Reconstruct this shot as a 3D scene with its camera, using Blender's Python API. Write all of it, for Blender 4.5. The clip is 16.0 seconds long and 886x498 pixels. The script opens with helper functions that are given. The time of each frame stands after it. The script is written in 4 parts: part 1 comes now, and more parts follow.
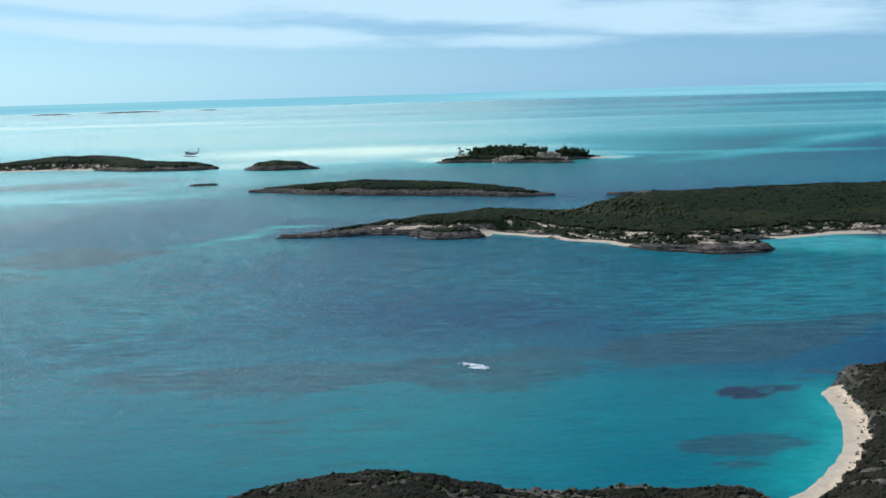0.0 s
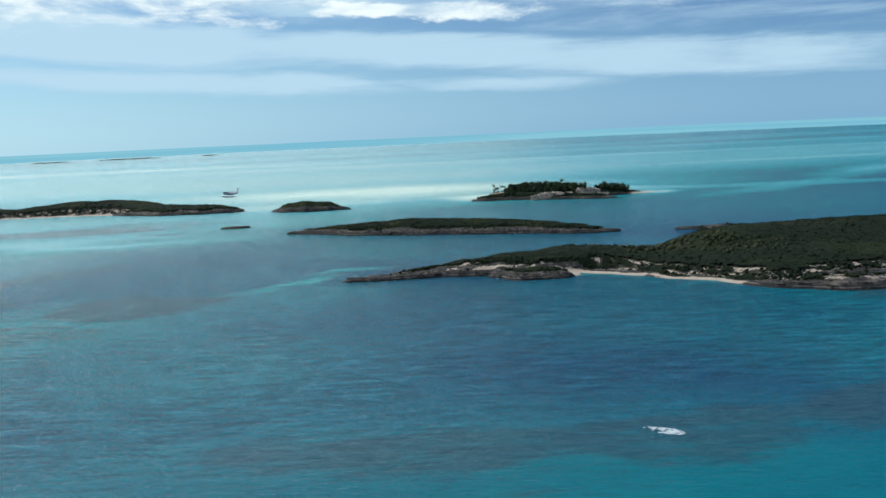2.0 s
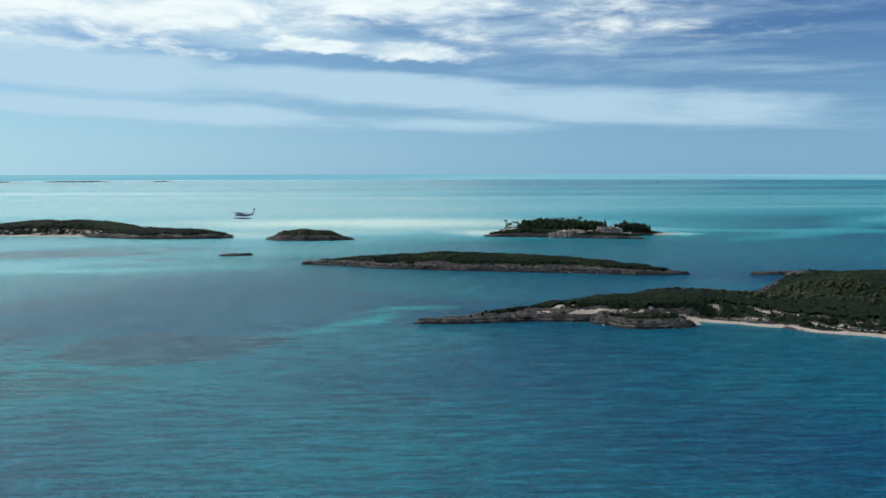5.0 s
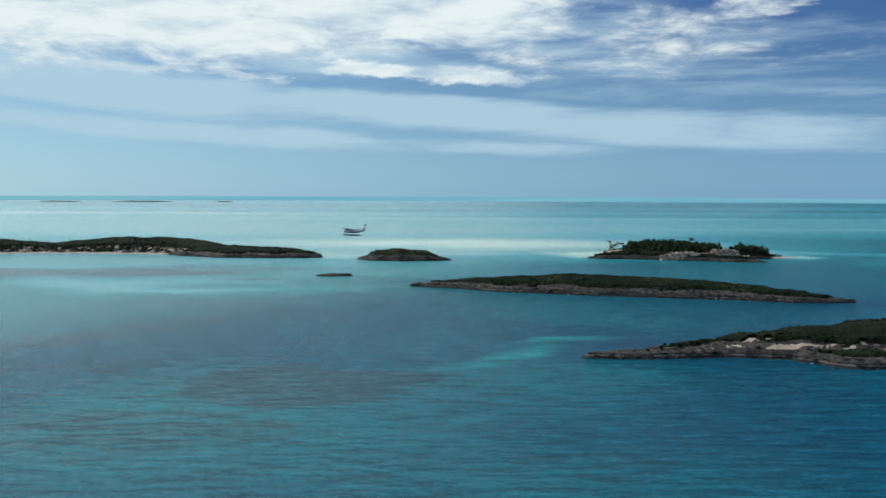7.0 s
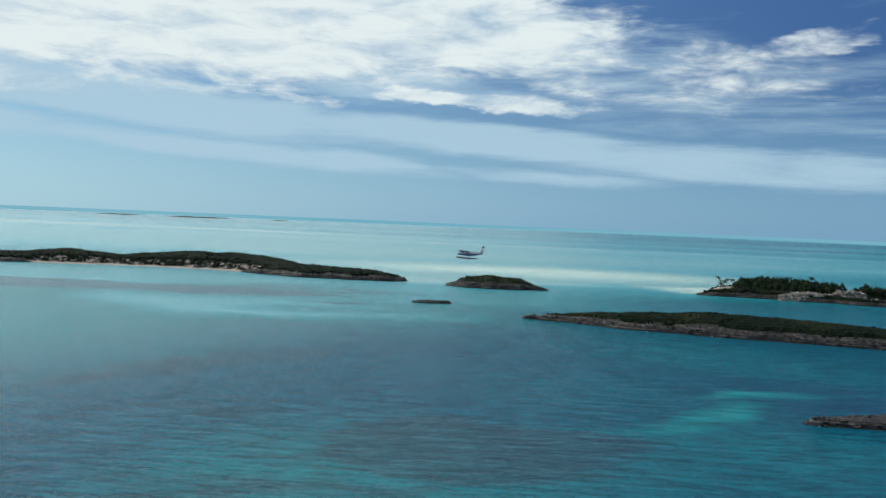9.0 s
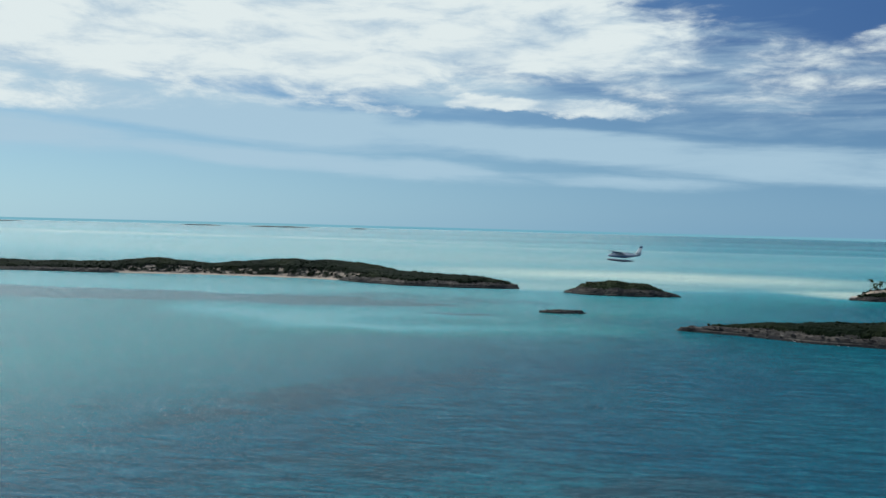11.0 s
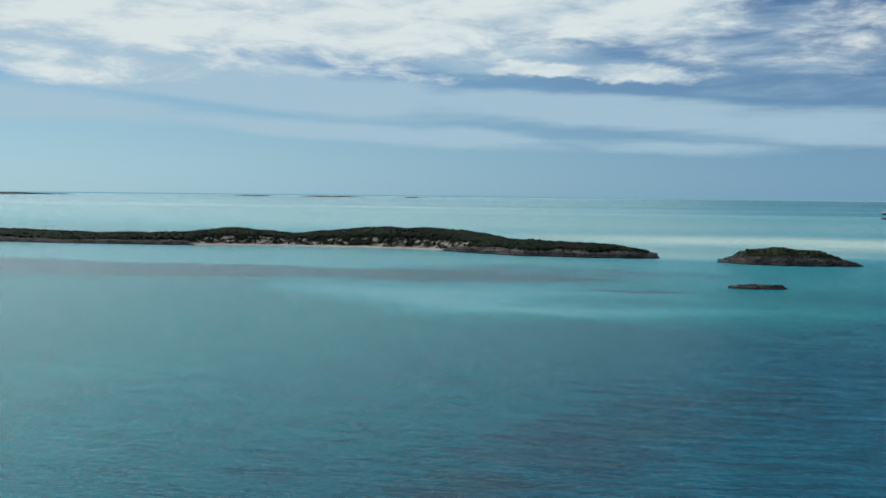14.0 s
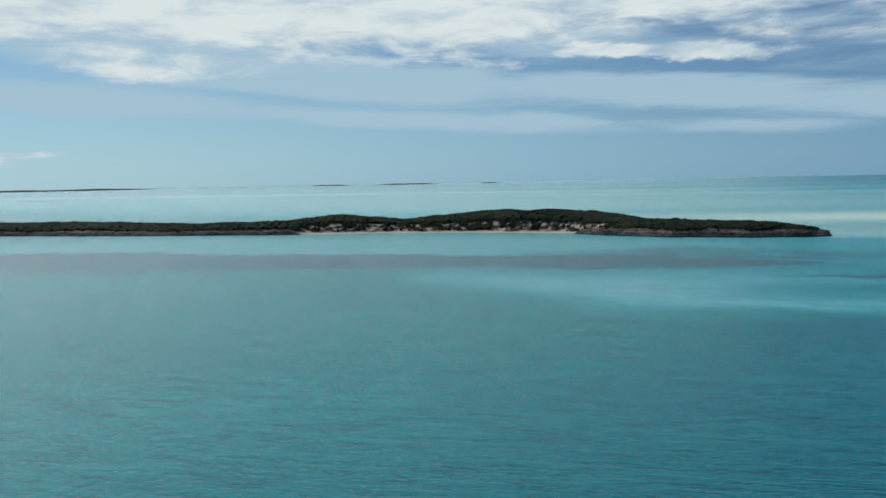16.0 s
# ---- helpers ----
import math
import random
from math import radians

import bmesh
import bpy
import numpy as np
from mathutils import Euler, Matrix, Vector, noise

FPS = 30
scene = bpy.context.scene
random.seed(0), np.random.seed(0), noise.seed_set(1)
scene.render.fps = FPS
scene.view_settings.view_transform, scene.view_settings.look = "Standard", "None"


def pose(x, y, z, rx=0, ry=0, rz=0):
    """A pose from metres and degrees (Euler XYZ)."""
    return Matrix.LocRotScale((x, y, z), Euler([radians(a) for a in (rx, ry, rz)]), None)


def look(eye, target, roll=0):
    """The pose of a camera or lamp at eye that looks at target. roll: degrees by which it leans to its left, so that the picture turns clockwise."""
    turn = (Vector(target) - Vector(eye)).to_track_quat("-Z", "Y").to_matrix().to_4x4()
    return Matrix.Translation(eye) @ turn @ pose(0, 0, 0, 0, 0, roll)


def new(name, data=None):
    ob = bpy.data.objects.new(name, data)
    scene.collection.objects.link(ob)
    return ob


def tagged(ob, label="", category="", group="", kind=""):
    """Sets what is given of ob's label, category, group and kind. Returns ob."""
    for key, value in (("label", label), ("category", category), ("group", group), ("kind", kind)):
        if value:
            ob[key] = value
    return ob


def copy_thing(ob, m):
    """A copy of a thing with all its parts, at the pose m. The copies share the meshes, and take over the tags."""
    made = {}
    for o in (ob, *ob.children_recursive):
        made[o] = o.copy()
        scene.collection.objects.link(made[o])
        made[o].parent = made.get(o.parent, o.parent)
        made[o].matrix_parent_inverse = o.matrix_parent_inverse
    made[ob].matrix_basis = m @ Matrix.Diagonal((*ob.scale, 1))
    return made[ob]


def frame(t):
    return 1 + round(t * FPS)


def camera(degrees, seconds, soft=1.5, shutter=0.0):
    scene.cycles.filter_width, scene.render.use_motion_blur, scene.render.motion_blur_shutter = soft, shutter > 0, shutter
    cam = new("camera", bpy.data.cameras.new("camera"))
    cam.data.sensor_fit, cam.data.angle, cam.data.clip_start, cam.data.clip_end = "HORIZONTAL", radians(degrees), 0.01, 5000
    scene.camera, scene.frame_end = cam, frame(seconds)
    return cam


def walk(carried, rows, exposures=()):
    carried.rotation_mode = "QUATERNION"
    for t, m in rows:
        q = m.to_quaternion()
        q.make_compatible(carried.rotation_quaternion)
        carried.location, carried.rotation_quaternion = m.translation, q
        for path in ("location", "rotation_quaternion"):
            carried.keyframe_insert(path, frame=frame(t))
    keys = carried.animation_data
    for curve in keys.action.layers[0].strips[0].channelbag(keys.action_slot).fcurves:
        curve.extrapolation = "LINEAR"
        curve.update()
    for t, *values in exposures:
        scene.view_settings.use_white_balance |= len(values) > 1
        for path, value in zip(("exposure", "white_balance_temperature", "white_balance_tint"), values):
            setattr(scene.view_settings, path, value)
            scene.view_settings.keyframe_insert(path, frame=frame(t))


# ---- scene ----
cam = camera(52.0, 16.0)
PATH = [
    (0.0, pose(0.26, -0.07, 78.98, 80.060, 1.598, -0.308)),
    (0.5, pose(-10.57, 10.11, 77.39, 82.979, 3.440, 3.042)),
    (1.0, pose(-21.64, 20.58, 75.91, 81.705, 2.612, 1.623)),
    (1.5, pose(-33.03, 31.66, 74.52, 81.824, 2.297, 0.525)),
    (2.0, pose(-44.52, 43.32, 73.24, 82.682, 2.597, -0.845)),
    (2.5, pose(-55.88, 55.36, 71.98, 82.832, 1.785, -0.916)),
    (3.0, pose(-67.12, 67.75, 70.72, 83.664, 1.856, -1.876)),
    (5.5, pose(-116.89, 137.93, 62.21, 85.220, -0.210, -4.490)),
    (6.0, pose(-126.48, 151.85, 60.85, 85.759, -1.511, -3.258)),
    (6.5, pose(-136.24, 166.03, 59.54, 86.624, -0.263, -0.466)),
    (7.0, pose(-146.14, 180.48, 58.26, 86.484, -0.219, -0.791)),
    (7.5, pose(-156.17, 195.53, 57.00, 85.751, -0.464, -0.165)),
    (8.0, pose(-166.16, 211.07, 55.74, 86.195, -1.581, -0.336)),
    (8.5, pose(-176.19, 226.86, 54.44, 86.567, -2.134, 0.156)),
    (9.0, pose(-186.19, 242.63, 53.15, 88.135, -2.420, 2.198)),
    (9.5, pose(-196.05, 258.41, 51.89, 87.770, -2.302, 3.669)),
    (12.0, pose(-238.27, 338.08, 45.45, 88.802, -0.977, 8.053)),
    (12.5, pose(-249.44, 352.68, 44.50, 87.070, -0.766, 8.234)),
    (13.0, pose(-260.99, 367.19, 43.51, 86.762, -0.484, 7.709)),
    (13.5, pose(-272.85, 381.48, 42.50, 87.066, -1.578, 9.691)),
    (14.0, pose(-284.90, 395.48, 41.43, 86.408, -0.639, 9.560)),
    (14.5, pose(-297.04, 409.18, 40.26, 85.977, -0.547, 10.154)),
    (15.0, pose(-309.28, 422.78, 39.02, 86.221, 0.572, 10.623)),
    (15.5, pose(-321.47, 436.24, 37.74, 85.717, 0.150, 11.347)),
    (16.0, pose(-333.60, 449.58, 36.45, 85.574, 1.084, 13.878)),
]
walk(cam, PATH, [(0.0, 0.48), (0.5, 0.25), (1.0, 0.27), (3.0, 0.27), (5.5, 0.12), (6.5, 0.05), (9.0, -0.03), (12.0, -0.12), (13.0, -0.17), (16.0, -0.18)])

# ---- world, sun ----
SUN_ELEV, SUN_AZ = 42.0, -52.0     # degrees above the horizon; degrees from +y, negative towards -x
def build_world():
    w = bpy.data.worlds.new("sky_world")
    scene.world = w
    w.use_nodes = True
    nt = w.node_tree
    nt.nodes.clear()
    N, L = nt.nodes.new, nt.links.new

    def math_node(op, a, b=None, clamp=False):
        n = N("ShaderNodeMath")
        n.operation, n.use_clamp = op, clamp
        for i, v in enumerate((a, b)):
            if v is None:
                continue
            if isinstance(v, (int, float)):
                n.inputs[i].default_value = v
            else:
                L(v, n.inputs[i])
        return n.outputs[0]

    def ramp(value, lo, hi):
        n = N("ShaderNodeMapRange")
        n.interpolation_type = "SMOOTHSTEP"
        L(value, n.inputs[0])
        n.inputs[1].default_value, n.inputs[2].default_value = lo, hi
        return n.outputs[0]

    def mix(fac, a, b):
        n = N("ShaderNodeMix")
        n.data_type = "RGBA"
        for sock, v in ((n.inputs[0], fac), (n.inputs[6], a), (n.inputs[7], b)):
            if isinstance(v, (float, int, tuple)):
                sock.default_value = v
            else:
                L(v, sock)
        return n.outputs[2]

    tc = N("ShaderNodeTexCoord").outputs["Generated"]
    sep = N("ShaderNodeSeparateXYZ")
    L(tc, sep.inputs[0])
    dx, dy, dz = sep.outputs
    az = math_node("ARCTAN2", dx, dy)
    sky = N("ShaderNodeTexSky")
    sky.sky_type, sky.sun_disc = "NISHITA", False
    sky.sun_elevation, sky.sun_rotation = radians(SUN_ELEV), radians(SUN_AZ)
    sky.altitude, sky.air_density, sky.dust_density, sky.ozone_density = 60.0, 1.0, 0.6, 1.6
    scaled = N("ShaderNodeVectorMath")
    scaled.operation = "SCALE"
    L(sky.outputs[0], scaled.inputs[0])
    scaled.inputs[3].default_value = SKY_STRENGTH
    # pale humid air low over the sea, clear blue above it
    low = ramp(dz, 0.0, 0.20)
    # the half of the sky round the sun is paler
    sunward = ramp(az, 0.45, -0.80)
    blue = mix(low, mix(sunward, HAZE_LOW_FAR, HAZE_LOW_SUN), mix(sunward, HAZE_HIGH_FAR, HAZE_HIGH_SUN))
    base = mix(0.85, scaled.outputs[0], blue)

    # clouds, by azimuth and height above the horizon
    flat = N("ShaderNodeCombineXYZ")
    L(az, flat.inputs[0]), L(dz, flat.inputs[1])

    def sky_noise(sx, sy, turn, detail, rough, off):
        m = N("ShaderNodeMapping")
        L(flat.outputs[0], m.inputs[0])
        m.inputs["Location"].default_value = (off, 0.0, off * 0.37)
        m.inputs["Rotation"].default_value = (0, 0, radians(turn))
        m.inputs["Scale"].default_value = (sx, sy, 1)
        n = N("ShaderNodeTexNoise")
        n.inputs["Scale"].default_value, n.inputs["Detail"].default_value = 1.0, detail
        n.inputs["Roughness"].default_value, n.inputs["Distortion"].default_value = rough, 0.3
        L(m.outputs[0], n.inputs["Vector"])
        return n.outputs

    # ragged outlines: the place is shifted by noise before the cloud forms are laid out
    drift = sky_noise(7.0, 22.0, 3, 6.0, 0.62, 4.1)
    push = N("ShaderNodeVectorMath")
    push.operation = "MULTIPLY_ADD"
    L(drift["Color"], push.inputs[0])
    push.inputs[1].default_value, push.inputs[2].default_value = (0.16, 0.040, 0.0), (-0.08, -0.020, 0.0)
    bent = N("ShaderNodeVectorMath")
    L(flat.outputs[0], bent.inputs[0]), L(push.outputs[0], bent.inputs[1])

    sway = N("ShaderNodeVectorMath")
    sway.operation = "MULTIPLY_ADD"
    L(sky_noise(4.0, 14.0, 3, 6.0, 0.58, 1.3)["Color"], sway.inputs[0])
    sway.inputs[1].default_value, sway.inputs[2].default_value = (0.20, 0.030, 0.0), (-0.10, -0.015, 0.0)
    gentle = N("ShaderNodeVectorMath")
    L(flat.outputs[0], gentle.inputs[0]), L(sway.outputs[0], gentle.inputs[1])

    def forms(rows, place, soft):
        total = None
        for a0, d0, ra, rd, tilt, weight in rows:
            m = N("ShaderNodeMapping")
            m.vector_type = "TEXTURE"
            L(place, m.inputs[0])
            m.inputs["Location"].default_value, m.inputs["Scale"].default_value = (a0, d0, 0), (ra, rd, 1)
            m.inputs["Rotation"].default_value = (0, 0, radians(tilt))
            r = N("ShaderNodeVectorMath")
            r.operation = "LENGTH"
            L(m.outputs[0], r.inputs[0])
            w = math_node("MULTIPLY", ramp(r.outputs["Value"], 1.0 + soft, 1.0 - soft), weight)
            total = w if total is None else math_node("MAXIMUM", total, w)
        return total

    puffs = sky_noise(11.0, 40.0, 2, 9.0, 0.62, 0.0)["Fac"]
    fibres = sky_noise(5.0, 46.0, -3, 7.0, 0.60, 2.7)["Fac"]
    # overhead the sheet is thick round the sun and open away from it
    overhead = math_node("MULTIPLY", ramp(dz, 0.20, 0.30), ramp(az, 0.30, -0.10))
    heap = math_node("MAXIMUM", forms(HEAPS, bent.outputs[0], 0.5), overhead)
    field = math_node("ADD", heap, math_node("MULTIPLY", math_node("SUBTRACT", puffs, 0.5), 1.4))
    dense = math_node("MULTIPLY", ramp(field, 0.30, 0.85), math_node("MINIMUM", math_node("MULTIPLY", heap, 2.5), 1.0))
    veil = math_node("ADD", forms(STREAKS, gentle.outputs[0], 0.75), math_node("MULTIPLY", math_node("SUBTRACT", fibres, 0.5), 1.4))
    veil = math_node("MULTIPLY", ramp(veil, 0.08, 0.85), math_node("MULTIPLY", ramp(dz, 0.010, 0.05), 0.9))
    clouds = mix(veil, base, CLOUD_GREY)
    lit = mix(ramp(math_node("ADD", puffs, math_node("MULTIPLY", math_node("SUBTRACT", heap, 0.7), 0.12)), 0.34, 0.64), CLOUD_SHADE, CLOUD_WHITE)
    to_sun = N("ShaderNodeVectorMath")
    to_sun.operation = "DOT_PRODUCT"
    L(tc, to_sun.inputs[0])
    e, a = radians(SUN_ELEV), radians(SUN_AZ)
    to_sun.inputs[1].default_value = (math.sin(a) * math.cos(e), math.cos(a) * math.cos(e), math.sin(e))
    clouds = mix(dense, clouds, lit)
    glow = N("ShaderNodeVectorMath")
    glow.operation = "SCALE"
    L(clouds, glow.inputs[0])
    L(math_node("ADD", math_node("MULTIPLY", math_node("MULTIPLY", ramp(to_sun.outputs["Value"], 0.64, 0.98), ramp(dz, 0.24, 0.42)), 2.8), 1.0), glow.inputs[3])
    clouds = glow.outputs[0]

    # open sea under the horizon, past the reach of the water sheet
    stripes = N("ShaderNodeTexNoise")
    sm = N("ShaderNodeMapping")
    L(tc, sm.inputs[0])
    sm.inputs["Scale"].default_value = (3.0, 3.0, 450.0)
    L(sm.outputs[0], stripes.inputs["Vector"])
    stripes.inputs["Scale"].default_value, stripes.inputs["Detail"].default_value = 1.0, 3.0
    far_sea = mix(ramp(stripes.outputs[0], 0.35, 0.7), FAR_SEA_A, FAR_SEA_B)
    below = ramp(dz, -0.0036, -0.0046)
    out = mix(below, clouds, far_sea)
    bg = N("ShaderNodeBackground")
    L(out, bg.inputs[0])
    bg.inputs[1].default_value = 1.0
    L(bg.outputs[0], N("ShaderNodeOutputWorld").inputs[0])


# cloud forms: azimuth, height, half length, half depth, tilt, weight
HEAPS = [(-0.45, 0.235, 0.52, 0.098, -2, 1.25), (-0.06, 0.205, 0.26, 0.044, -4, 0.95), (0.18, 0.165, 0.22, 0.045, -4, 0.52), (0.00, 0.130, 0.135, 0.010, -2, 0.85), (-0.22, 0.124, 0.075, 0.008, -7, 0.6),
         (-0.55, 0.125, 0.14, 0.020, -3, 0.60), (0.42, 0.155, 0.10, 0.016, 3, 0.36), (-0.69, 0.029, 0.05, 0.006, 0, 0.7), (-0.76, 0.20, 0.24, 0.06, 0, 1.15), (0.36, 0.195, 0.09, 0.012, 6, 0.5)]
STREAKS = [(-0.42, 0.120, 0.28, 0.022, -5, 1.4), (-0.02, 0.090, 0.24, 0.015, -4, 0.95), (0.27, 0.068, 0.26, 0.018, -3.5, 0.75), (-0.25, 0.064, 0.24, 0.010, -3, 0.85), (0.06, 0.052, 0.14, 0.008, -2, 0.6),
           (-0.60, 0.085, 0.20, 0.016, -3, 0.85), (0.30, 0.112, 0.22, 0.014, -5, 0.35), (0.16, 0.15, 0.24, 0.05, -4, 0.45), (-0.10, 0.145, 0.16, 0.02, -5, 0.6)]
SKY_STRENGTH = 0.09
HAZE_LOW_SUN, HAZE_HIGH_SUN = (0.34, 0.635, 0.78, 1), (0.19, 0.415, 0.70, 1)
HAZE_LOW_FAR, HAZE_HIGH_FAR = (0.15, 0.36, 0.57, 1), (0.026, 0.105, 0.31, 1)
CLOUD_GREY, CLOUD_SHADE, CLOUD_WHITE = (0.42, 0.605, 0.735, 1), (0.49, 0.63, 0.74, 1), (0.78, 0.87, 0.88, 1)
FAR_SEA_A, FAR_SEA_B = (0.15, 0.41, 0.54, 1), (0.22, 0.48, 0.58, 1)
build_world()
sun = new("sun", bpy.data.lights.new("sun", "SUN"))
sun.data.energy, sun.data.angle, sun.data.color = 1.5, radians(1.5), (1.0, 0.96, 0.90)
_e, _a = radians(SUN_ELEV), radians(SUN_AZ)
sun.matrix_world = look((0, 0, 0), (-math.sin(_a) * math.cos(_e), -math.cos(_a) * math.cos(_e), -math.sin(_e)))
sun.location = (0, 0, 300)


# ---- noise and mesh helpers ----
def lattice(ix, iy, seed):
    h = (ix.astype(np.int64) * 374761393 + iy.astype(np.int64) * 668265263 + seed * 974634777) & 0xFFFFFFFF
    h = ((h ^ (h >> 13)) * 1274126177) & 0xFFFFFFFF
    return ((h ^ (h >> 16)) & 0xFFFFFF) / float(0xFFFFFF)


def vnoise(x, y, seed=0):
    ix, iy = np.floor(x), np.floor(y)
    fx, fy = x - ix, y - iy
    fx, fy = fx * fx * (3 - 2 * fx), fy * fy * (3 - 2 * fy)
    a, b = lattice(ix, iy, seed), lattice(ix + 1, iy, seed)
    c, d = lattice(ix, iy + 1, seed), lattice(ix + 1, iy + 1, seed)
    return (a * (1 - fx) + b * fx) * (1 - fy) + (c * (1 - fx) + d * fx) * fy


def fbm(x, y, seed=0, octaves=4, gain=0.5):
    total, amp, norm = 0.0, 1.0, 0.0
    for k in range(octaves):
        total = total + amp * vnoise(x * 2 ** k + 17.3 * k, y * 2 ** k - 9.1 * k, seed + k)
        norm += amp
        amp *= gain
    return total / norm


def smooth(lo, hi, v):
    t = np.clip((v - lo) / (hi - lo), 0, 1)
    return t * t * (3 - 2 * t)


def blob(x, y, cx, cy, rx, ry, angle=0.0, edge=0.5):
    """1 inside a turned ellipse, fading to 0 over its outer part."""
    c, s = math.cos(radians(angle)), math.sin(radians(angle))
    u, v = (x - cx) * c + (y - cy) * s, (y - cy) * c - (x - cx) * s
    return 1 - smooth(1 - edge, 1 + edge, np.hypot(u / rx, v / ry))


def mesh_of(name, verts, faces, material, shade=False, attributes=()):
    """A mesh from arrays of vertices and of equal-sided faces."""
    me = bpy.data.meshes.new(name)
    verts, faces = np.asarray(verts, np.float32), np.asarray(faces, np.int32)
    n, k = faces.shape
    me.vertices.add(len(verts))
    me.vertices.foreach_set("co", verts.ravel())
    me.loops.add(n * k)
    me.loops.foreach_set("vertex_index", faces.ravel())
    me.polygons.add(n)
    me.polygons.foreach_set("loop_start", np.arange(0, n * k, k, dtype=np.int32))
    me.update(calc_edges=True)
    me.validate()
    me.polygons.foreach_set("use_smooth", np.full(len(me.polygons), shade))
    for key, values in attributes:
        me.attributes.new(key, "FLOAT", "POINT").data.foreach_set("value", np.asarray(values, np.float32))
    me.materials.append(material)
    return me


def part(name, bm, material, parent, label="", smooth_shade=True):
    me = bpy.data.meshes.new(name)
    for f in bm.faces:
        f.smooth = smooth_shade
    bm.to_mesh(me)
    bm.free()
    me.materials.append(material)
    ob = new(name, me)
    ob.parent = parent
    return tagged(ob, label)


# ---- materials ----
class Nodes:
    """A small writer of node materials."""

    def __init__(self, name):
        self.mat = bpy.data.materials.new(name)
        self.mat.use_nodes = True
        self.tree = self.mat.node_tree
        self.bsdf = self.tree.nodes["Principled BSDF"]

    def add(self, kind, **values):
        n = self.tree.nodes.new(kind)
        for key, v in values.items():
            sock = n.inputs[key.replace("_", " ")]
            if isinstance(v, (int, float, tuple)):
                sock.default_value = v
            else:
                self.link(v, sock)
        return n

    def link(self, a, b):
        self.tree.links.new(a, b)

    def attr(self, key):
        n = self.tree.nodes.new("ShaderNodeAttribute")
        n.attribute_name = key
        return n.outputs["Fac"]

    def position(self, scale=(1, 1, 1), turn=0.0):
        g = self.tree.nodes.new("ShaderNodeNewGeometry")
        m = self.add("ShaderNodeMapping")
        self.link(g.outputs["Position"], m.inputs[0])
        m.inputs["Scale"].default_value = scale
        m.inputs["Rotation"].default_value = (0, 0, radians(turn))
        return m.outputs[0]

    def noise(self, scale, detail=4.0, rough=0.5, vector=None, stretch=(1, 1, 1), turn=0.0):
        n = self.add("ShaderNodeTexNoise", Scale=scale, Detail=detail, Roughness=rough)
        self.link(vector or self.position(stretch, turn), n.inputs["Vector"])
        return n.outputs[0]

    def ramp(self, value, lo, hi, to_lo=0.0, to_hi=1.0):
        n = self.tree.nodes.new("ShaderNodeMapRange")
        n.interpolation_type = "SMOOTHSTEP"
        self.link(value, n.inputs[0])
        n.inputs[1].default_value, n.inputs[2].default_value = lo, hi
        n.inputs[3].default_value, n.inputs[4].default_value = to_lo, to_hi
        return n.outputs[0]

    def math(self, op, a, b=0.0, clamp=False):
        n = self.tree.nodes.new("ShaderNodeMath")
        n.operation, n.use_clamp = op, clamp
        for i, v in enumerate((a, b)):
            if isinstance(v, (int, float)):
                n.inputs[i].default_value = v
            else:
                self.link(v, n.inputs[i])
        return n.outputs[0]

    def mix(self, fac, a, b, blend="MIX"):
        n = self.tree.nodes.new("ShaderNodeMix")
        n.data_type, n.blend_type = "RGBA", blend
        for sock, v in ((n.inputs[0], fac), (n.inputs[6], a), (n.inputs[7], b)):
            if isinstance(v, (int, float)):
                sock.default_value = v
            elif isinstance(v, tuple):
                sock.default_value = (*v, 1.0)[:4]
            else:
                self.link(v, sock)
        return n.outputs[2]

    def stops(self, value, rows):
        n = self.tree.nodes.new("ShaderNodeValToRGB")
        self.link(value, n.inputs[0])
        e = n.color_ramp.elements
        while len(e) < len(rows):
            e.new(0.5)
        for el, (p, c) in zip(e, rows):
            el.position, el.color = p, (*c, 1)
        return n.outputs[0]

    def bump(self, height, strength, distance):
        n = self.add("ShaderNodeBump", Strength=strength, Distance=distance)
        self.link(height, n.inputs["Height"])
        self.link(n.outputs[0], self.bsdf.inputs["Normal"])

    def done(self, colour=None, rough=0.8, metal=0.0, spec=0.3):
        b = self.bsdf.inputs
        if isinstance(colour, tuple):
            b["Base Color"].default_value = (*colour, 1)
        elif colour is not None:
            self.link(colour, b["Base Color"])
        if isinstance(rough, (int, float)):
            b["Roughness"].default_value = rough
        else:
            self.link(rough, b["Roughness"])
        b["Metallic"].default_value, b["Specular IOR Level"].default_value = metal, spec
        return self.mat


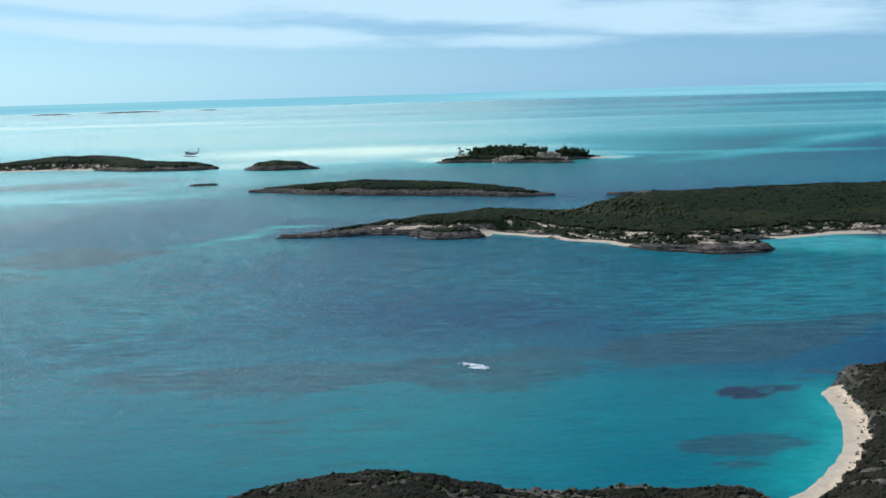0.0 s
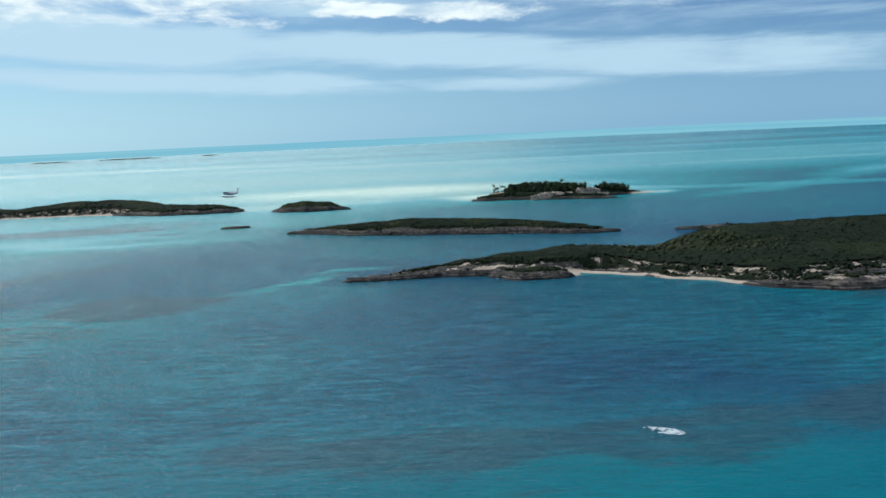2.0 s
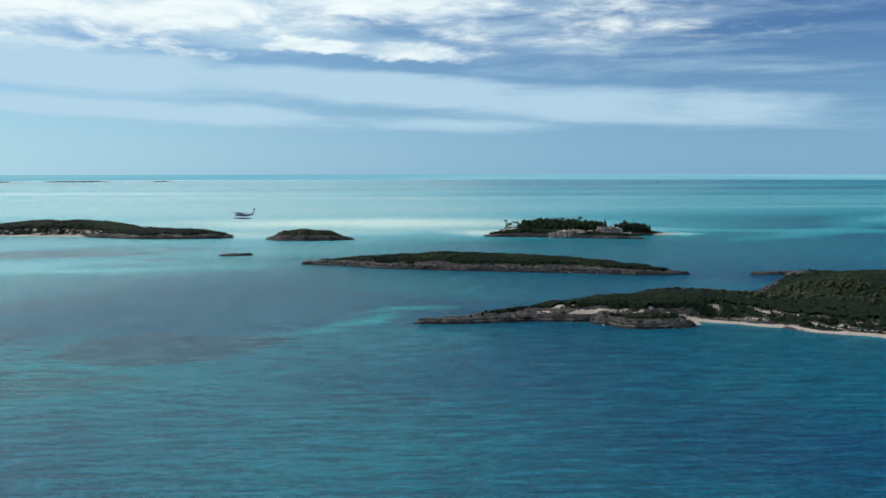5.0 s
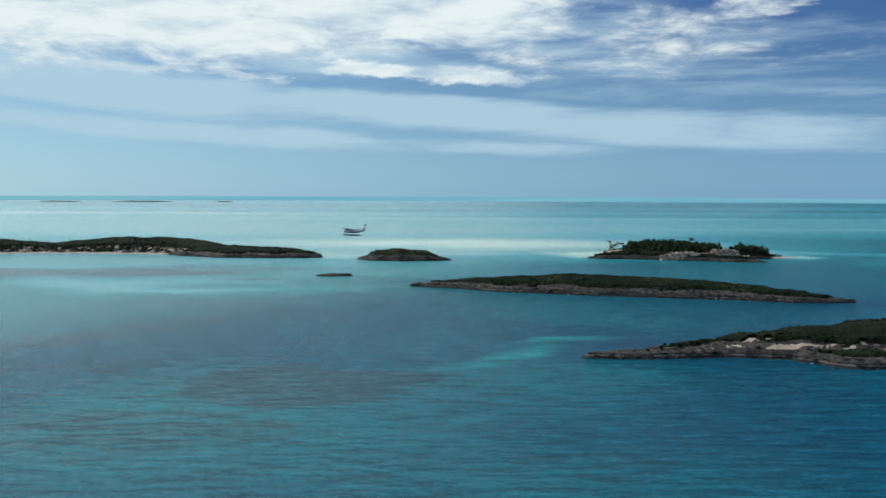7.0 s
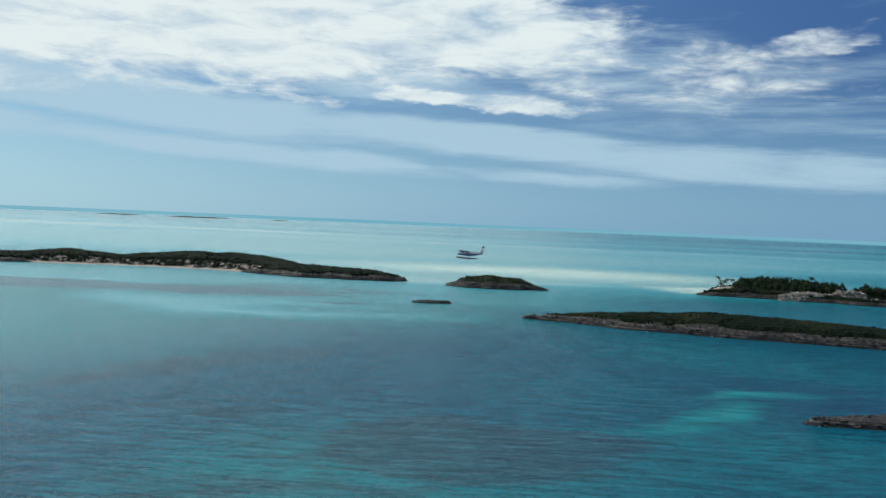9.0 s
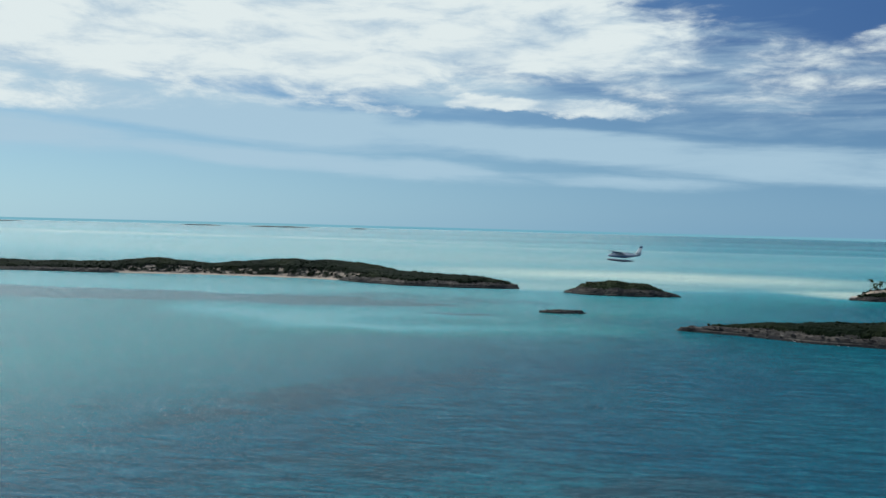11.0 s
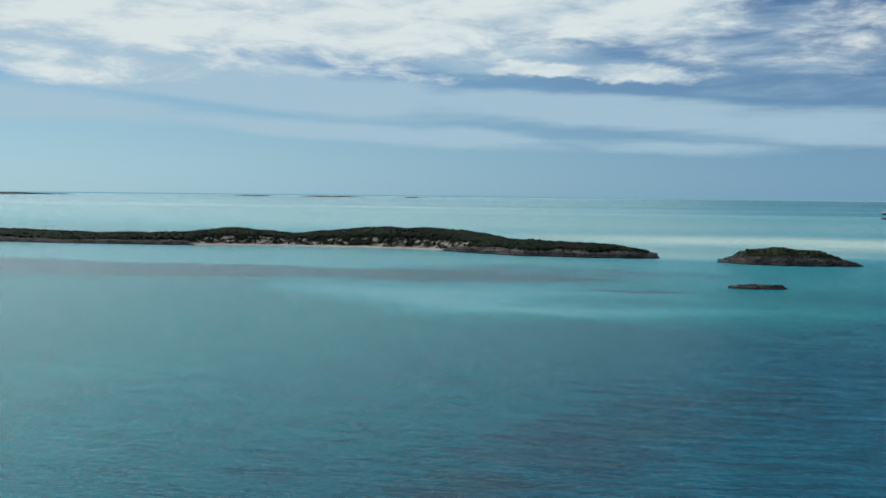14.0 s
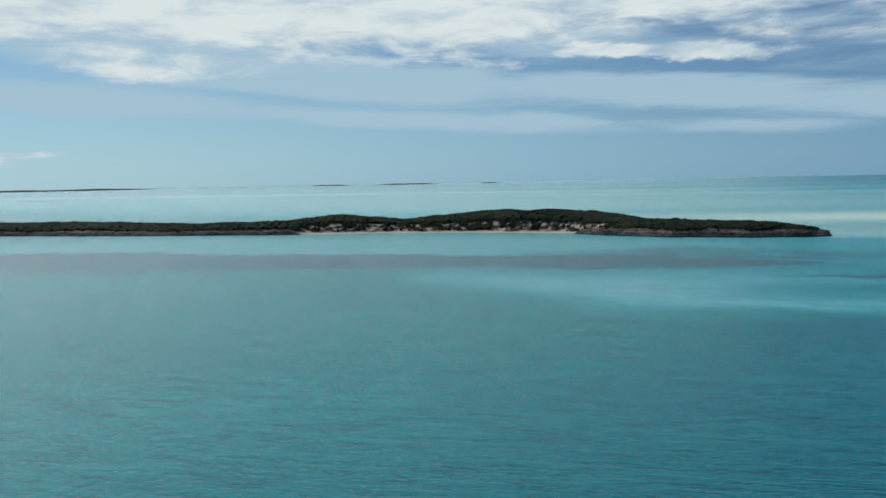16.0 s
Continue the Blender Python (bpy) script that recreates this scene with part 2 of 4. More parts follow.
def water_material():
    m = Nodes("sea_water")
    depth, grass = m.attr("shoal"), m.attr("grass")
    drift = m.noise(0.012, 5.0, 0.6, stretch=(1, 1.6, 1), turn=20)
    mottle = m.noise(0.06, 5.0, 0.6, stretch=(0.6, 1.6, 1), turn=8)
    value = m.math("ADD", depth, m.math("MULTIPLY", m.math("SUBTRACT", drift, 0.5), 0.07))
    value = m.math("ADD", value, m.math("MULTIPLY", m.math("SUBTRACT", mottle, 0.5), 0.05))
    colour = m.stops(value, SEA_STOPS)
    # sea grass and rubble under the surface, ragged at its edge
    rag = m.noise(0.10, 6.0, 0.65, stretch=(0.45, 1.5, 1), turn=-8)
    fine = m.noise(0.35, 3.0, 0.6, stretch=(0.5, 1.4, 1), turn=5)
    g = m.math("ADD", grass, m.math("MULTIPLY", m.math("SUBTRACT", rag, 0.5), 0.9))
    g = m.math("MULTIPLY", m.ramp(g, 0.36, 0.66), m.ramp(grass, 0.02, 0.2))
    tone = m.mix(m.ramp(fine, 0.3, 0.7), GRASS_A, GRASS_B)
    shade = m.mix(1.0, colour, (0.44, 0.42, 0.48), "MULTIPLY")
    colour = m.mix(m.math("MULTIPLY", g, 0.88), colour, m.mix(0.5, shade, tone))
    colour = m.mix(m.ramp(grass, 0.90, 1.20, 0.0, 0.85), colour, (0.012, 0.020, 0.042))
    # wind ripple: its height drives the bump and the shading put into the colour
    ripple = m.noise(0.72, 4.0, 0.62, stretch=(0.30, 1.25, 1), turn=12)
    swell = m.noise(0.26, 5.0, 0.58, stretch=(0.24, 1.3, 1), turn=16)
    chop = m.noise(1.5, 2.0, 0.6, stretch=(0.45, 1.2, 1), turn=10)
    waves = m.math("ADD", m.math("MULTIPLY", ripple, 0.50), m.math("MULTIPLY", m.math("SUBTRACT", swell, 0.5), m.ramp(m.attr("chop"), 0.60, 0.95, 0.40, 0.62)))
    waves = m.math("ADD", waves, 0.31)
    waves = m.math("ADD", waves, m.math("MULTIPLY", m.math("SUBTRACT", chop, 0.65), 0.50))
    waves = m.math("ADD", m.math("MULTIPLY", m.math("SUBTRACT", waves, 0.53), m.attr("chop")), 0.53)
    m.bump(waves, 1.0, WAVE_HEIGHT)
    # ripple shading painted in: crests lightened, troughs darkened
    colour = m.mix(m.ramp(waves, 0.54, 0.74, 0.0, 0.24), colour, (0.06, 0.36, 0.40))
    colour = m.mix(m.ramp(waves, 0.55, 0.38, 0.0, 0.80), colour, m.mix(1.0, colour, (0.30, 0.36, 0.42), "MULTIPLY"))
    normal = m.bsdf.inputs["Normal"].links[0].from_socket
    # light scattered back from within the water hardly follows the ripple
    calm = m.add("ShaderNodeBump", Strength=0.25, Distance=WAVE_HEIGHT)
    m.link(waves, calm.inputs["Height"])
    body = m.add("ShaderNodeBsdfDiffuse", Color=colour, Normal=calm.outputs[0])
    sheen = m.add("ShaderNodeBsdfGlossy", Roughness=WATER_ROUGH, Normal=normal)
    sheen.inputs["Color"].default_value = (1, 1, 1, 1)
    facing = m.add("ShaderNodeLayerWeight", Blend=0.5, Normal=normal)
    share = m.math("MULTIPLY", m.math("POWER", facing.outputs["Facing"], 6.9), WATER_SHEEN)
    both = m.add("ShaderNodeMixShader")
    m.link(share, both.inputs[0]), m.link(body.outputs[0], both.inputs[1]), m.link(sheen.outputs[0], both.inputs[2])
    m.link(both.outputs[0], m.tree.nodes["Material Output"].inputs[0])
    m.tree.nodes.remove(m.bsdf)
    return m.mat


SEA_STOPS = [(0.0, (0.0003, 0.009, 0.042)), (0.22, (0.0004, 0.020, 0.078)), (0.40, (0.001, 0.084, 0.120)), (0.54, (0.004, 0.178, 0.188)),
             (0.66, (0.032, 0.252, 0.278)), (0.74, (0.090, 0.325, 0.340)), (0.82, (0.200, 0.380, 0.355)), (0.90, (0.32, 0.49, 0.42)), (1.0, (0.58, 0.66, 0.53))]
GRASS_A, GRASS_B = (0.044, 0.102, 0.120), (0.016, 0.064, 0.088)
WAVE_HEIGHT, WATER_ROUGH, WATER_SHEEN = 0.90, 0.20, 0.64


def land_material():
    m = Nodes("limestone_and_sand")
    sand, wood = m.attr("sand"), m.attr("wood")
    z = m.tree.nodes.new("ShaderNodeSeparateXYZ")
    g = m.tree.nodes.new("ShaderNodeNewGeometry")
    m.link(g.outputs["Position"], z.inputs[0])
    big, mid, fine = m.noise(0.08, 4.0), m.noise(0.45, 6.0, 0.65), m.noise(2.2, 4.0, 0.6)
    rock = m.stops(mid, [(0.30, (0.010, 0.009, 0.009)), (0.47, (0.026, 0.022, 0.021)), (0.60, (0.056, 0.048, 0.043)), (0.74, (0.17, 0.145, 0.125))])
    rock = m.mix(m.ramp(big, 0.45, 0.68, 0.0, 0.30), rock, (0.11, 0.088, 0.070))
    # black algae band that the tide wets, spread higher to stand in for undercut shade
    tide = m.math("ADD", z.outputs[2], m.math("MULTIPLY", mid, -1.1))
    rock = m.mix(m.ramp(tide, 1.5, 0.4, 0.0, 0.92), rock, (0.018, 0.018, 0.020))
    # a thin bleached lip over the notch that the waves cut
    lip = m.math("MULTIPLY", m.math("MULTIPLY", m.ramp(z.outputs[2], 0.75, 0.95), m.ramp(z.outputs[2], 1.5, 1.15)), m.ramp(big, 0.40, 0.56, 0.0, 0.6))
    rock = m.mix(lip, rock, (0.20, 0.165, 0.135))
    # sun-bleached ledges above the reach of the spray
    bleach = m.math("MULTIPLY", m.math("MULTIPLY", m.ramp(tide, 0.9, 1.8), m.ramp(z.outputs[2], 5.0, 3.0)), m.ramp(m.noise(0.22, 5.0, 0.7, stretch=(0.5, 0.5, 2.2)), 0.50, 0.64, 0.0, 0.42))
    rock = m.mix(bleach, rock, m.mix(m.ramp(fine, 0.35, 0.6), (0.085, 0.070, 0.060), (0.27, 0.215, 0.175)))
    soil = m.mix(m.ramp(mid, 0.35, 0.65), (0.020, 0.026, 0.015), (0.045, 0.044, 0.028))
    ground = m.mix(m.math("MULTIPLY", wood, m.ramp(fine, 0.2, 0.6, 0.6, 1.0)), rock, soil)
    beach = m.mix(m.ramp(mid, 0.3, 0.7), (0.44, 0.345, 0.27), (0.31, 0.235, 0.18))
    beach = m.mix(m.ramp(z.outputs[2], 0.45, 0.05, 0.0, 0.55), beach, (0.28, 0.24, 0.20))
    edge = m.math("ADD", sand, m.math("MULTIPLY", m.math("SUBTRACT", mid, 0.5), 1.1))
    edge = m.math("ADD", edge, m.math("MULTIPLY", m.math("SUBTRACT", fine, 0.5), 0.8))
    colour = m.mix(m.ramp(edge, 0.40, 0.62), ground, beach)
    m.bump(m.math("ADD", mid, m.math("MULTIPLY", fine, 0.4)), 0.7, 0.6)
    return m.done(colour, 0.9, 0.0, 0.2)


def leaf_material(name, dark, light, tip):
    m = Nodes(name)
    g = m.tree.nodes.new("ShaderNodeNewGeometry")
    isle = g.outputs["Random Per Island"]
    patch = m.noise(0.022, 5.0, 0.62)
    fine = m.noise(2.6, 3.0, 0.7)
    c = m.mix(isle, dark, light)
    c = m.mix(m.ramp(patch, 0.48, 0.68, 0.0, 0.6), c, tip)
    # gaps between leaves: shade put into the colour where the bump noise is low
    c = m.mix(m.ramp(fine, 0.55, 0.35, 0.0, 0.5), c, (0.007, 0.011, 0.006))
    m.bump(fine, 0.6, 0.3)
    return m.done(c, 0.9, 0.0, 0.06)


def plain_material(name, colour, rough=0.5, metal=0.0, spread=0.12, scale=1.5):
    m = Nodes(name)
    n = m.noise(scale, 5.0, 0.6)
    dark = tuple(v * (1 - spread) for v in colour)
    return m.done(m.mix(m.ramp(n, 0.3, 0.7), dark, colour), m.ramp(n, 0.3, 0.7, rough, min(1.0, rough + 0.12)), metal, 0.5)


WATER = water_material()
LAND = land_material()
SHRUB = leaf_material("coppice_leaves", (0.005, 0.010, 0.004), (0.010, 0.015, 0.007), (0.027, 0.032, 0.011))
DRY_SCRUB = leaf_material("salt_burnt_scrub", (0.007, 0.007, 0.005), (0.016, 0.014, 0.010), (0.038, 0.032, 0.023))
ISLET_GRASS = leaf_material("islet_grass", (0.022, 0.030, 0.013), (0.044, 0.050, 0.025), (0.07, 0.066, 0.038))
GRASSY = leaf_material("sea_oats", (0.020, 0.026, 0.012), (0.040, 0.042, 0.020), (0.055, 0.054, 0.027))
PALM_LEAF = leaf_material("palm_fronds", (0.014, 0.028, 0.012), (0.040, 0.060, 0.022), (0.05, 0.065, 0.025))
BARK = plain_material("palm_bark", (0.16, 0.13, 0.10), 0.9)
ROCK = Nodes("weathered_limestone")
_n = ROCK.noise(0.8, 6.0, 0.65)
ROCK.bump(_n, 0.8, 0.4)
ROCK = ROCK.done(ROCK.stops(_n, [(0.3, (0.012, 0.011, 0.011)), (0.52, (0.034, 0.030, 0.028)), (0.70, (0.11, 0.098, 0.085))]), 0.9, 0.0, 0.2)
# the wide spread paints dark patches that stand in for shaded hollows
PALE_ROCK = plain_material("bleached_limestone", (0.52, 0.405, 0.325), 0.9, 0.0, 0.7, 0.4)
FOAM = plain_material("sea_foam", (0.66, 0.72, 0.74), 0.8, 0.0, 0.3, 2.0)


# ---- the sea ----
SEA_MIDDLE, SEA_REACH = (-200.0, 350.0), 4540.0
def steps(rows):
    """Coordinates that go from stop to stop in even paces."""
    out = []
    for (a, pace), (b, _) in zip(rows, rows[1:]):
        out += list(np.arange(a, b - 0.01, pace))
    return np.array(out + [rows[-1][0]])


def seabed(x, y):
    """How shallow the water is (0 deep, 1 bare sand near the surface) and how much dark grass grows there."""
    wx = x + 60 * (fbm(x / 90, y / 90, 11) - 0.5)
    wy = y + 60 * (fbm(x / 90, y / 90, 23) - 0.5)
    # the bank shelves off to the east; the fade also paints in the weaker sheen there
    s = 0.545 - 0.355 * smooth(-640, -330, (2 * x - y) / 2.236) * (1 - 0.55 * smooth(520, 760, y)) + 0.10 * (fbm(x / 260, y / 190, 31) - 0.5)
    for cx, cy, rx, ry, angle, edge, value in SHOALS:
        b = blob(wx, wy, cx, cy, rx, ry, angle, edge)
        s = s * (1 - b) + value * b
    # banks far out, drawn into long bars
    far = smooth(1250, 1750, y + 0.12 * x)
    bars = fbm(x / 1300 + 0.0006 * y, y / 210, 47, 4, 0.55)
    thin = smooth(0.60, 0.70, fbm(x / 1500 + 0.0003 * y, y / 120, 53, 3, 0.5))
    leftward = smooth(700, -900, x)
    bank = 0.66 + 0.27 * (bars - 0.45) + 0.07 * leftward + 0.07 * thin
    bank = bank - 0.11 * smooth(2100, 3400, y) + 0.10 * blob(wx, wy, -1400, 2750, 1300, 200, -4, 0.6)
    s = s * (1 - far) + bank * far
    for cx, cy, rx, ry, angle, edge, value in BANKS:
        b = blob(wx, wy, cx, cy, rx, ry, angle, edge)
        s = s * (1 - b) + value * b
    g = 0.0 * x
    for cx, cy, rx, ry, angle, edge, value in MEADOWS:
        g = np.maximum(g, value * blob(wx, wy, cx, cy, rx, ry, angle, edge))
    for cx, cy, rx, ry, angle, edge, value in REEFS:
        q, p = 7 * (fbm(x / 6, y / 6, 71) - 0.5), 4 * (fbm(x / 6, y / 6, 74) - 0.5)
        g = np.maximum(g, value * blob(x + q, y + p, cx, cy, rx, ry, angle, edge))
    # the cove shelves up to its beach
    rim = COVE[2] - np.hypot(x - COVE[0], y - COVE[1])
    cove = smooth(24, 0, rim) * smooth(-30, -15, rim) * smooth(40, 76, x) * smooth(252, 205, y) * smooth(135, 160, y)
    s = s + np.maximum(0.0, 0.42 + 0.18 * fbm(x / 8, y / 8, 83) - s) * cove + 0.05 * smooth(9, 0, rim) * cove
    return np.clip(s, 0, 1), np.clip(g * (1 - 0.5 * cove), 0, 1.5)


COVE = (17.4, 224.4, 78.0)      # centre and radius of the round cove


# centre x, centre y, half length, half width, turn, softness, value
SHOALS = [(-60, 205, 190, 90, 0, 0.5, 0.415), (-200, 410, 75, 80, 0, 0.7, 0.51), (-120, 455, 80, 60, -10, 0.8, 0.43), (-125, 330, 85, 60, 0, 0.8, 0.43), (70, 440, 100, 30, -20, 0.7, 0.43), (48, 382, 100, 76, -10, 0.7, 0.385), (135, 312, 70, 48, 0, 0.7, 0.42), (185, 365, 80, 62, 0, 0.8, 0.45), (-95, 625, 140, 84, -16, 0.8, 0.44), (-255, 660, 55, 120, -12, 0.9, 0.45), (-185, 590, 85, 75, 0, 0.6, 0.39), (55, 612, 80, 40, -22, 0.7, 0.38),
          (-165, 560, 50, 50, -30, 0.8, 0.37), (-20, 860, 260, 95, -6, 0.8, 0.44), (318, 824, 190, 150, 0, 0.8, 0.43),
          (369, 1048, 150, 30, -8, 0.6, 0.62), (195, 434, 52, 30, -30, 0.5, 0.64), (30, 222, 62, 30, 6, 0.6, 0.44), (66, 198, 44, 34, 0, 0.6, 0.42),
          (-150, 540, 45, 30, -30, 0.7, 0.40), (-222, 552, 60, 36, 60, 0.6, 0.38), (-520, 920, 330, 100, 2, 0.6, 0.70), (-250, 850, 130, 60, 0, 0.7, 0.60)]
BANKS = [(345, 1030, 120, 26, 42, 0.9, 0.66), (300, 975, 70, 18, 38, 0.9, 0.58), (560, 1260, 150, 44, 46, 0.9, 0.70), (-330, 1620, 760, 340, 0, 0.8, 0.80), (-225, 1020, 40, 30, -40, 0.8, 0.88), (-190, 1050, 60, 30, -30, 0.7, 0.92), (-300, 752, 90, 44, -16, 0.6, 0.70), (-335, 752, 58, 22, -24, 0.7, 0.75), (-300, 722, 34, 11, -20, 0.7, 0.75), (-235, 745, 60, 20, 4, 0.7, 0.54),
         (-116, 503, 15, 5, 34, 0.9, 0.57), (-96, 528, 17, 5, 30, 0.9, 0.57), (-132, 485, 9, 4, 30, 0.9, 0.56),
         (-110, 1190, 360, 190, -3, 0.7, 0.79), (-105, 1238, 210, 100, -4, 0.8, 0.97), (-235, 1050, 46, 44, -24, 0.6, 0.84), (-150, 1075, 80, 40, -10, 0.6, 0.82), (137, 1090, 103, 50, -10, 0.5, 0.80),
         (40, 1060, 62, 44, 0, 0.5, 0.97), (190, 1018, 24, 22, 0, 0.6, 0.86), (42, 490, 52, 9, -24, 0.6, 0.50), (92, 452, 30, 8, -45, 0.6, 0.50),
         (-24, 502, 12, 8, 0, 0.6, 0.6), (-470, 1034, 110, 16, 0, 0.6, 0.66)]
MEADOWS = [(-640, 815, 190, 80, 0, 0.8, 0.62), (-182, 456, 46, 34, 12, 0.4, 0.85), (-226, 440, 30, 34, 0, 0.6, 0.45), (-215, 395, 60, 34, 0, 0.6, 0.55), (-292, 525, 52, 16, 40, 0.6, 0.55), (-262, 470, 40, 20, 30, 0.6, 0.45),
           (-262, 548, 22, 60, -24, 0.5, 0.5), (-30, 208, 66, 26, 0, 0.7, 0.42), (-540, 835, 190, 44, -4, 0.5, 0.80), (-370, 838, 120, 34, 0, 0.5, 0.75), (-300, 880, 130, 40, 0, 0.6, 0.5), (-262, 785, 34, 9, 6, 0.6, 0.6),
           (-25, 246, 80, 20, 2, 0.5, 0.62), (92, 274, 66, 20, 12, 0.5, 0.85), (30, 262, 70, 10, 8, 0.5, 0.6), (-105, 362, 24, 30, 10, 0.6, 0.45), (150, 404, 28, 7, 0, 0.6, 0.7),
           (-185, 465, 22, 16, 0, 0.5, 0.9), (-368, 548, 5, 2, 20, 0.5, 0.5)]
REEFS = [(88, 178, 4, 1.6, 20, 0.6, 0.9), (92, 182, 3, 1.2, 0, 0.6, 0.8), (88, 213, 3.5, 1.6, 10, 0.6, 0.8), (93, 207, 1.4, 4, 10, 0.6, 0.7), (95, 234, 6, 2.5, -10, 0.6, 0.8), (104, 239, 6, 2.5, 0, 0.5, 1.1), (76.5, 224, 7.4, 5.4, -8, 0.15, 1.4), (87.5, 227, 5, 2, 0, 0.2, 1.4), (68, 190, 17, 6.5, 0, 0.5, 1.0),
         (64, 180, 10, 3, 0, 0.6, 0.6), (86, 196, 2.2, 8, 10, 0.6, 0.7), (83, 206, 5, 2, 0, 0.6, 0.7), (73, 176, 8, 2.4, 10, 0.6, 0.7), (78, 183, 7, 3, 30, 0.6, 0.6), (15, 240, 3.4, 0.8, 40, 0.4, 1.0)]


def build_sea():
    xs = steps([(-4760, 90), (-2000, 30), (-1000, 8), (-700, 3), (320, 8), (900, 30), (2000, 90), (4360, 90)])
    ys = steps([(-4200, 150), (-200, 25), (100, 2.5), (480, 3.5), (1000, 5), (1600, 10), (2600, 22), (4900, 60)])
    gx, gy = np.meshgrid(xs, ys)
    reach = np.hypot(gx - SEA_MIDDLE[0], gy - SEA_MIDDLE[1])
    # the rim lifts a little, as the sheet ends short of the true horizon
    gz = 18.0 * smooth(0, 1, np.clip((reach - 3300) / (SEA_REACH - 3300), 0, 1)) ** 1.2
    shoal, grass = seabed(gx, gy)
    # the cove lies in the lee of its headland
    chop = 1.0 - 0.65 * smooth(330, 225, gy + 0.25 * np.abs(gx - 40))
    # and the inner bank behind the long cay is quieter than the open sound
    chop = chop * (1.0 - 0.38 * smooth(-430, -560, (2 * gx - gy) / 2.236))
    ny, nx = gx.shape
    idx = np.arange(ny * nx).reshape(ny, nx)
    quads = np.stack([idx[:-1, :-1], idx[:-1, 1:], idx[1:, 1:], idx[1:, :-1]], -1).reshape(-1, 4)
    quads = quads[reach.ravel()[quads].max(1) < SEA_REACH]
    verts = np.stack([gx, gy, gz], -1).reshape(-1, 3)
    used, inverse = np.unique(quads, return_inverse=True)
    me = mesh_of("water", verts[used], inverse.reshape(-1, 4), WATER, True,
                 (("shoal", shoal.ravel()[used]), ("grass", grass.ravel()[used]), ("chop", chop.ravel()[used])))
    tagged(new("water", me), "rippled turquoise sea over sand banks and grass beds", "sea", kind="structure")


build_sea()


# ---- the islands ----
class Land:
    """The lie of one island: backbones of (x, y, half width, height), beaches and bare sand."""

    def __init__(self, spines, beaches=(), bare=(), cliff=2.2, ragged=9.0, seed=1, fringe=7.0, scars=(), cove=None, gaps=0.0, strand=8.0, grain=5.5, dunes=()):
        self.spines, self.beaches, self.bare, self.cliff = spines, beaches, bare, cliff
        self.ragged, self.seed, self.fringe, self.scars, self.cove, self.gaps, self.strand, self.grain, self.dunes = ragged, seed, fringe, scars, cove, gaps, strand, grain, dunes

    def box(self, margin=8.0):
        pts = [(x, y, w) for sp in self.spines for x, y, w, h in sp]
        return (min(x - w for x, y, w in pts) - margin, min(y - w for x, y, w in pts) - margin,
                max(x + w for x, y, w in pts) + margin, max(y + w for x, y, w in pts) + margin)

    def at(self, x, y):
        beach = 0.0 * x
        for b in self.beaches:
            beach = np.maximum(beach, blob(x, y, *b))
        if self.cove:
            # a round bite out of the shore, lined with sand
            cx, cy, r = self.cove
            bite = np.hypot(x - cx, y - cy) - r + 2.0 * np.maximum(0, 62 - x) + 1.5 * (fbm(x / 5, y / 5, 91) - 0.5)
            beach = np.maximum(beach, smooth(6.5, 4.5, bite + 5 * (fbm(x / 7, y / 7, 93) - 0.5)) * smooth(60, 64, x) * smooth(228, 223, y))
        rag = self.ragged * (fbm(x / 26, y / 26, self.seed, 5, 0.55) - 0.5) * (1 - 0.75 * beach)
        shore, hill = np.full(x.shape, -99.0), np.zeros(x.shape)
        for sp in self.spines:
            for (ax, ay, aw, ah), (bx, by, bw, bh) in zip(sp, sp[1:]):
                ux, uy = bx - ax, by - ay
                t = np.clip(((x - ax) * ux + (y - ay) * uy) / (ux * ux + uy * uy), 0, 1)
                away = np.hypot(x - ax - t * ux, y - ay - t * uy) - rag * np.minimum(1, (aw + t * (bw - aw)) / 14)
                wide, high = aw + t * (bw - aw), ah + t * (bh - ah)
                inside = wide - away
                shore = np.maximum(shore, inside)
                hill = np.maximum(hill, high * np.clip(1 - (np.maximum(away, 0) / wide) ** 2, 0, 1) ** 0.9)
        if self.cove:
            shore = np.minimum(shore, bite)
            hill = hill * smooth(0, 14, bite)
        rough = fbm(x / 7, y / 7, self.seed + 5, 4, 0.6)
        rock = self.cliff * smooth(-0.3, 1.8, shore) * (0.40 + 0.9 * rough) * (1 - beach)
        dune = np.clip(shore, 0, 14) * 0.10 * beach
        rise = 0.74 * hill * (smooth(2, 20, shore) * beach + (1 - beach)) * (0.86 + 0.28 * fbm(x / 34, y / 34, self.seed + 9, 3))
        z = rock + dune + rise
        # beds of limestone weather into ledges
        z = z + 0.30 * np.sin(z * 4.6 + 3.0 * rough) * smooth(0.2, 1.0, z) * smooth(14, 5, shore) * (1 - beach)
        z = np.where(shore > 0, z, np.maximum(shore * 0.5, -1.6))
        sand = beach * smooth(1.3 * self.strand, 0.6 * self.strand, shore + 0.75 * self.strand * (rough - 0.5))
        for b in self.bare:
            sand = np.maximum(sand, blob(x, y, *b))
        for b in self.scars:
            # bleached gaps in the scrub, drawn along the slope
            q = fbm(x / self.grain + 0.1 * y, y / 1.8, self.seed + 13, 3, 0.6)
            sand = np.maximum(sand, blob(x, y, *b) * smooth(0.55, 0.62, q))
        for x0, x1, top, near, far, open_share in self.dunes:
            # a belt of dunes behind the beach, bare between its bushes
            q = fbm(x / 4.6, shore / 1.3 + 0.05 * x, self.seed + 15, 3, 0.6)
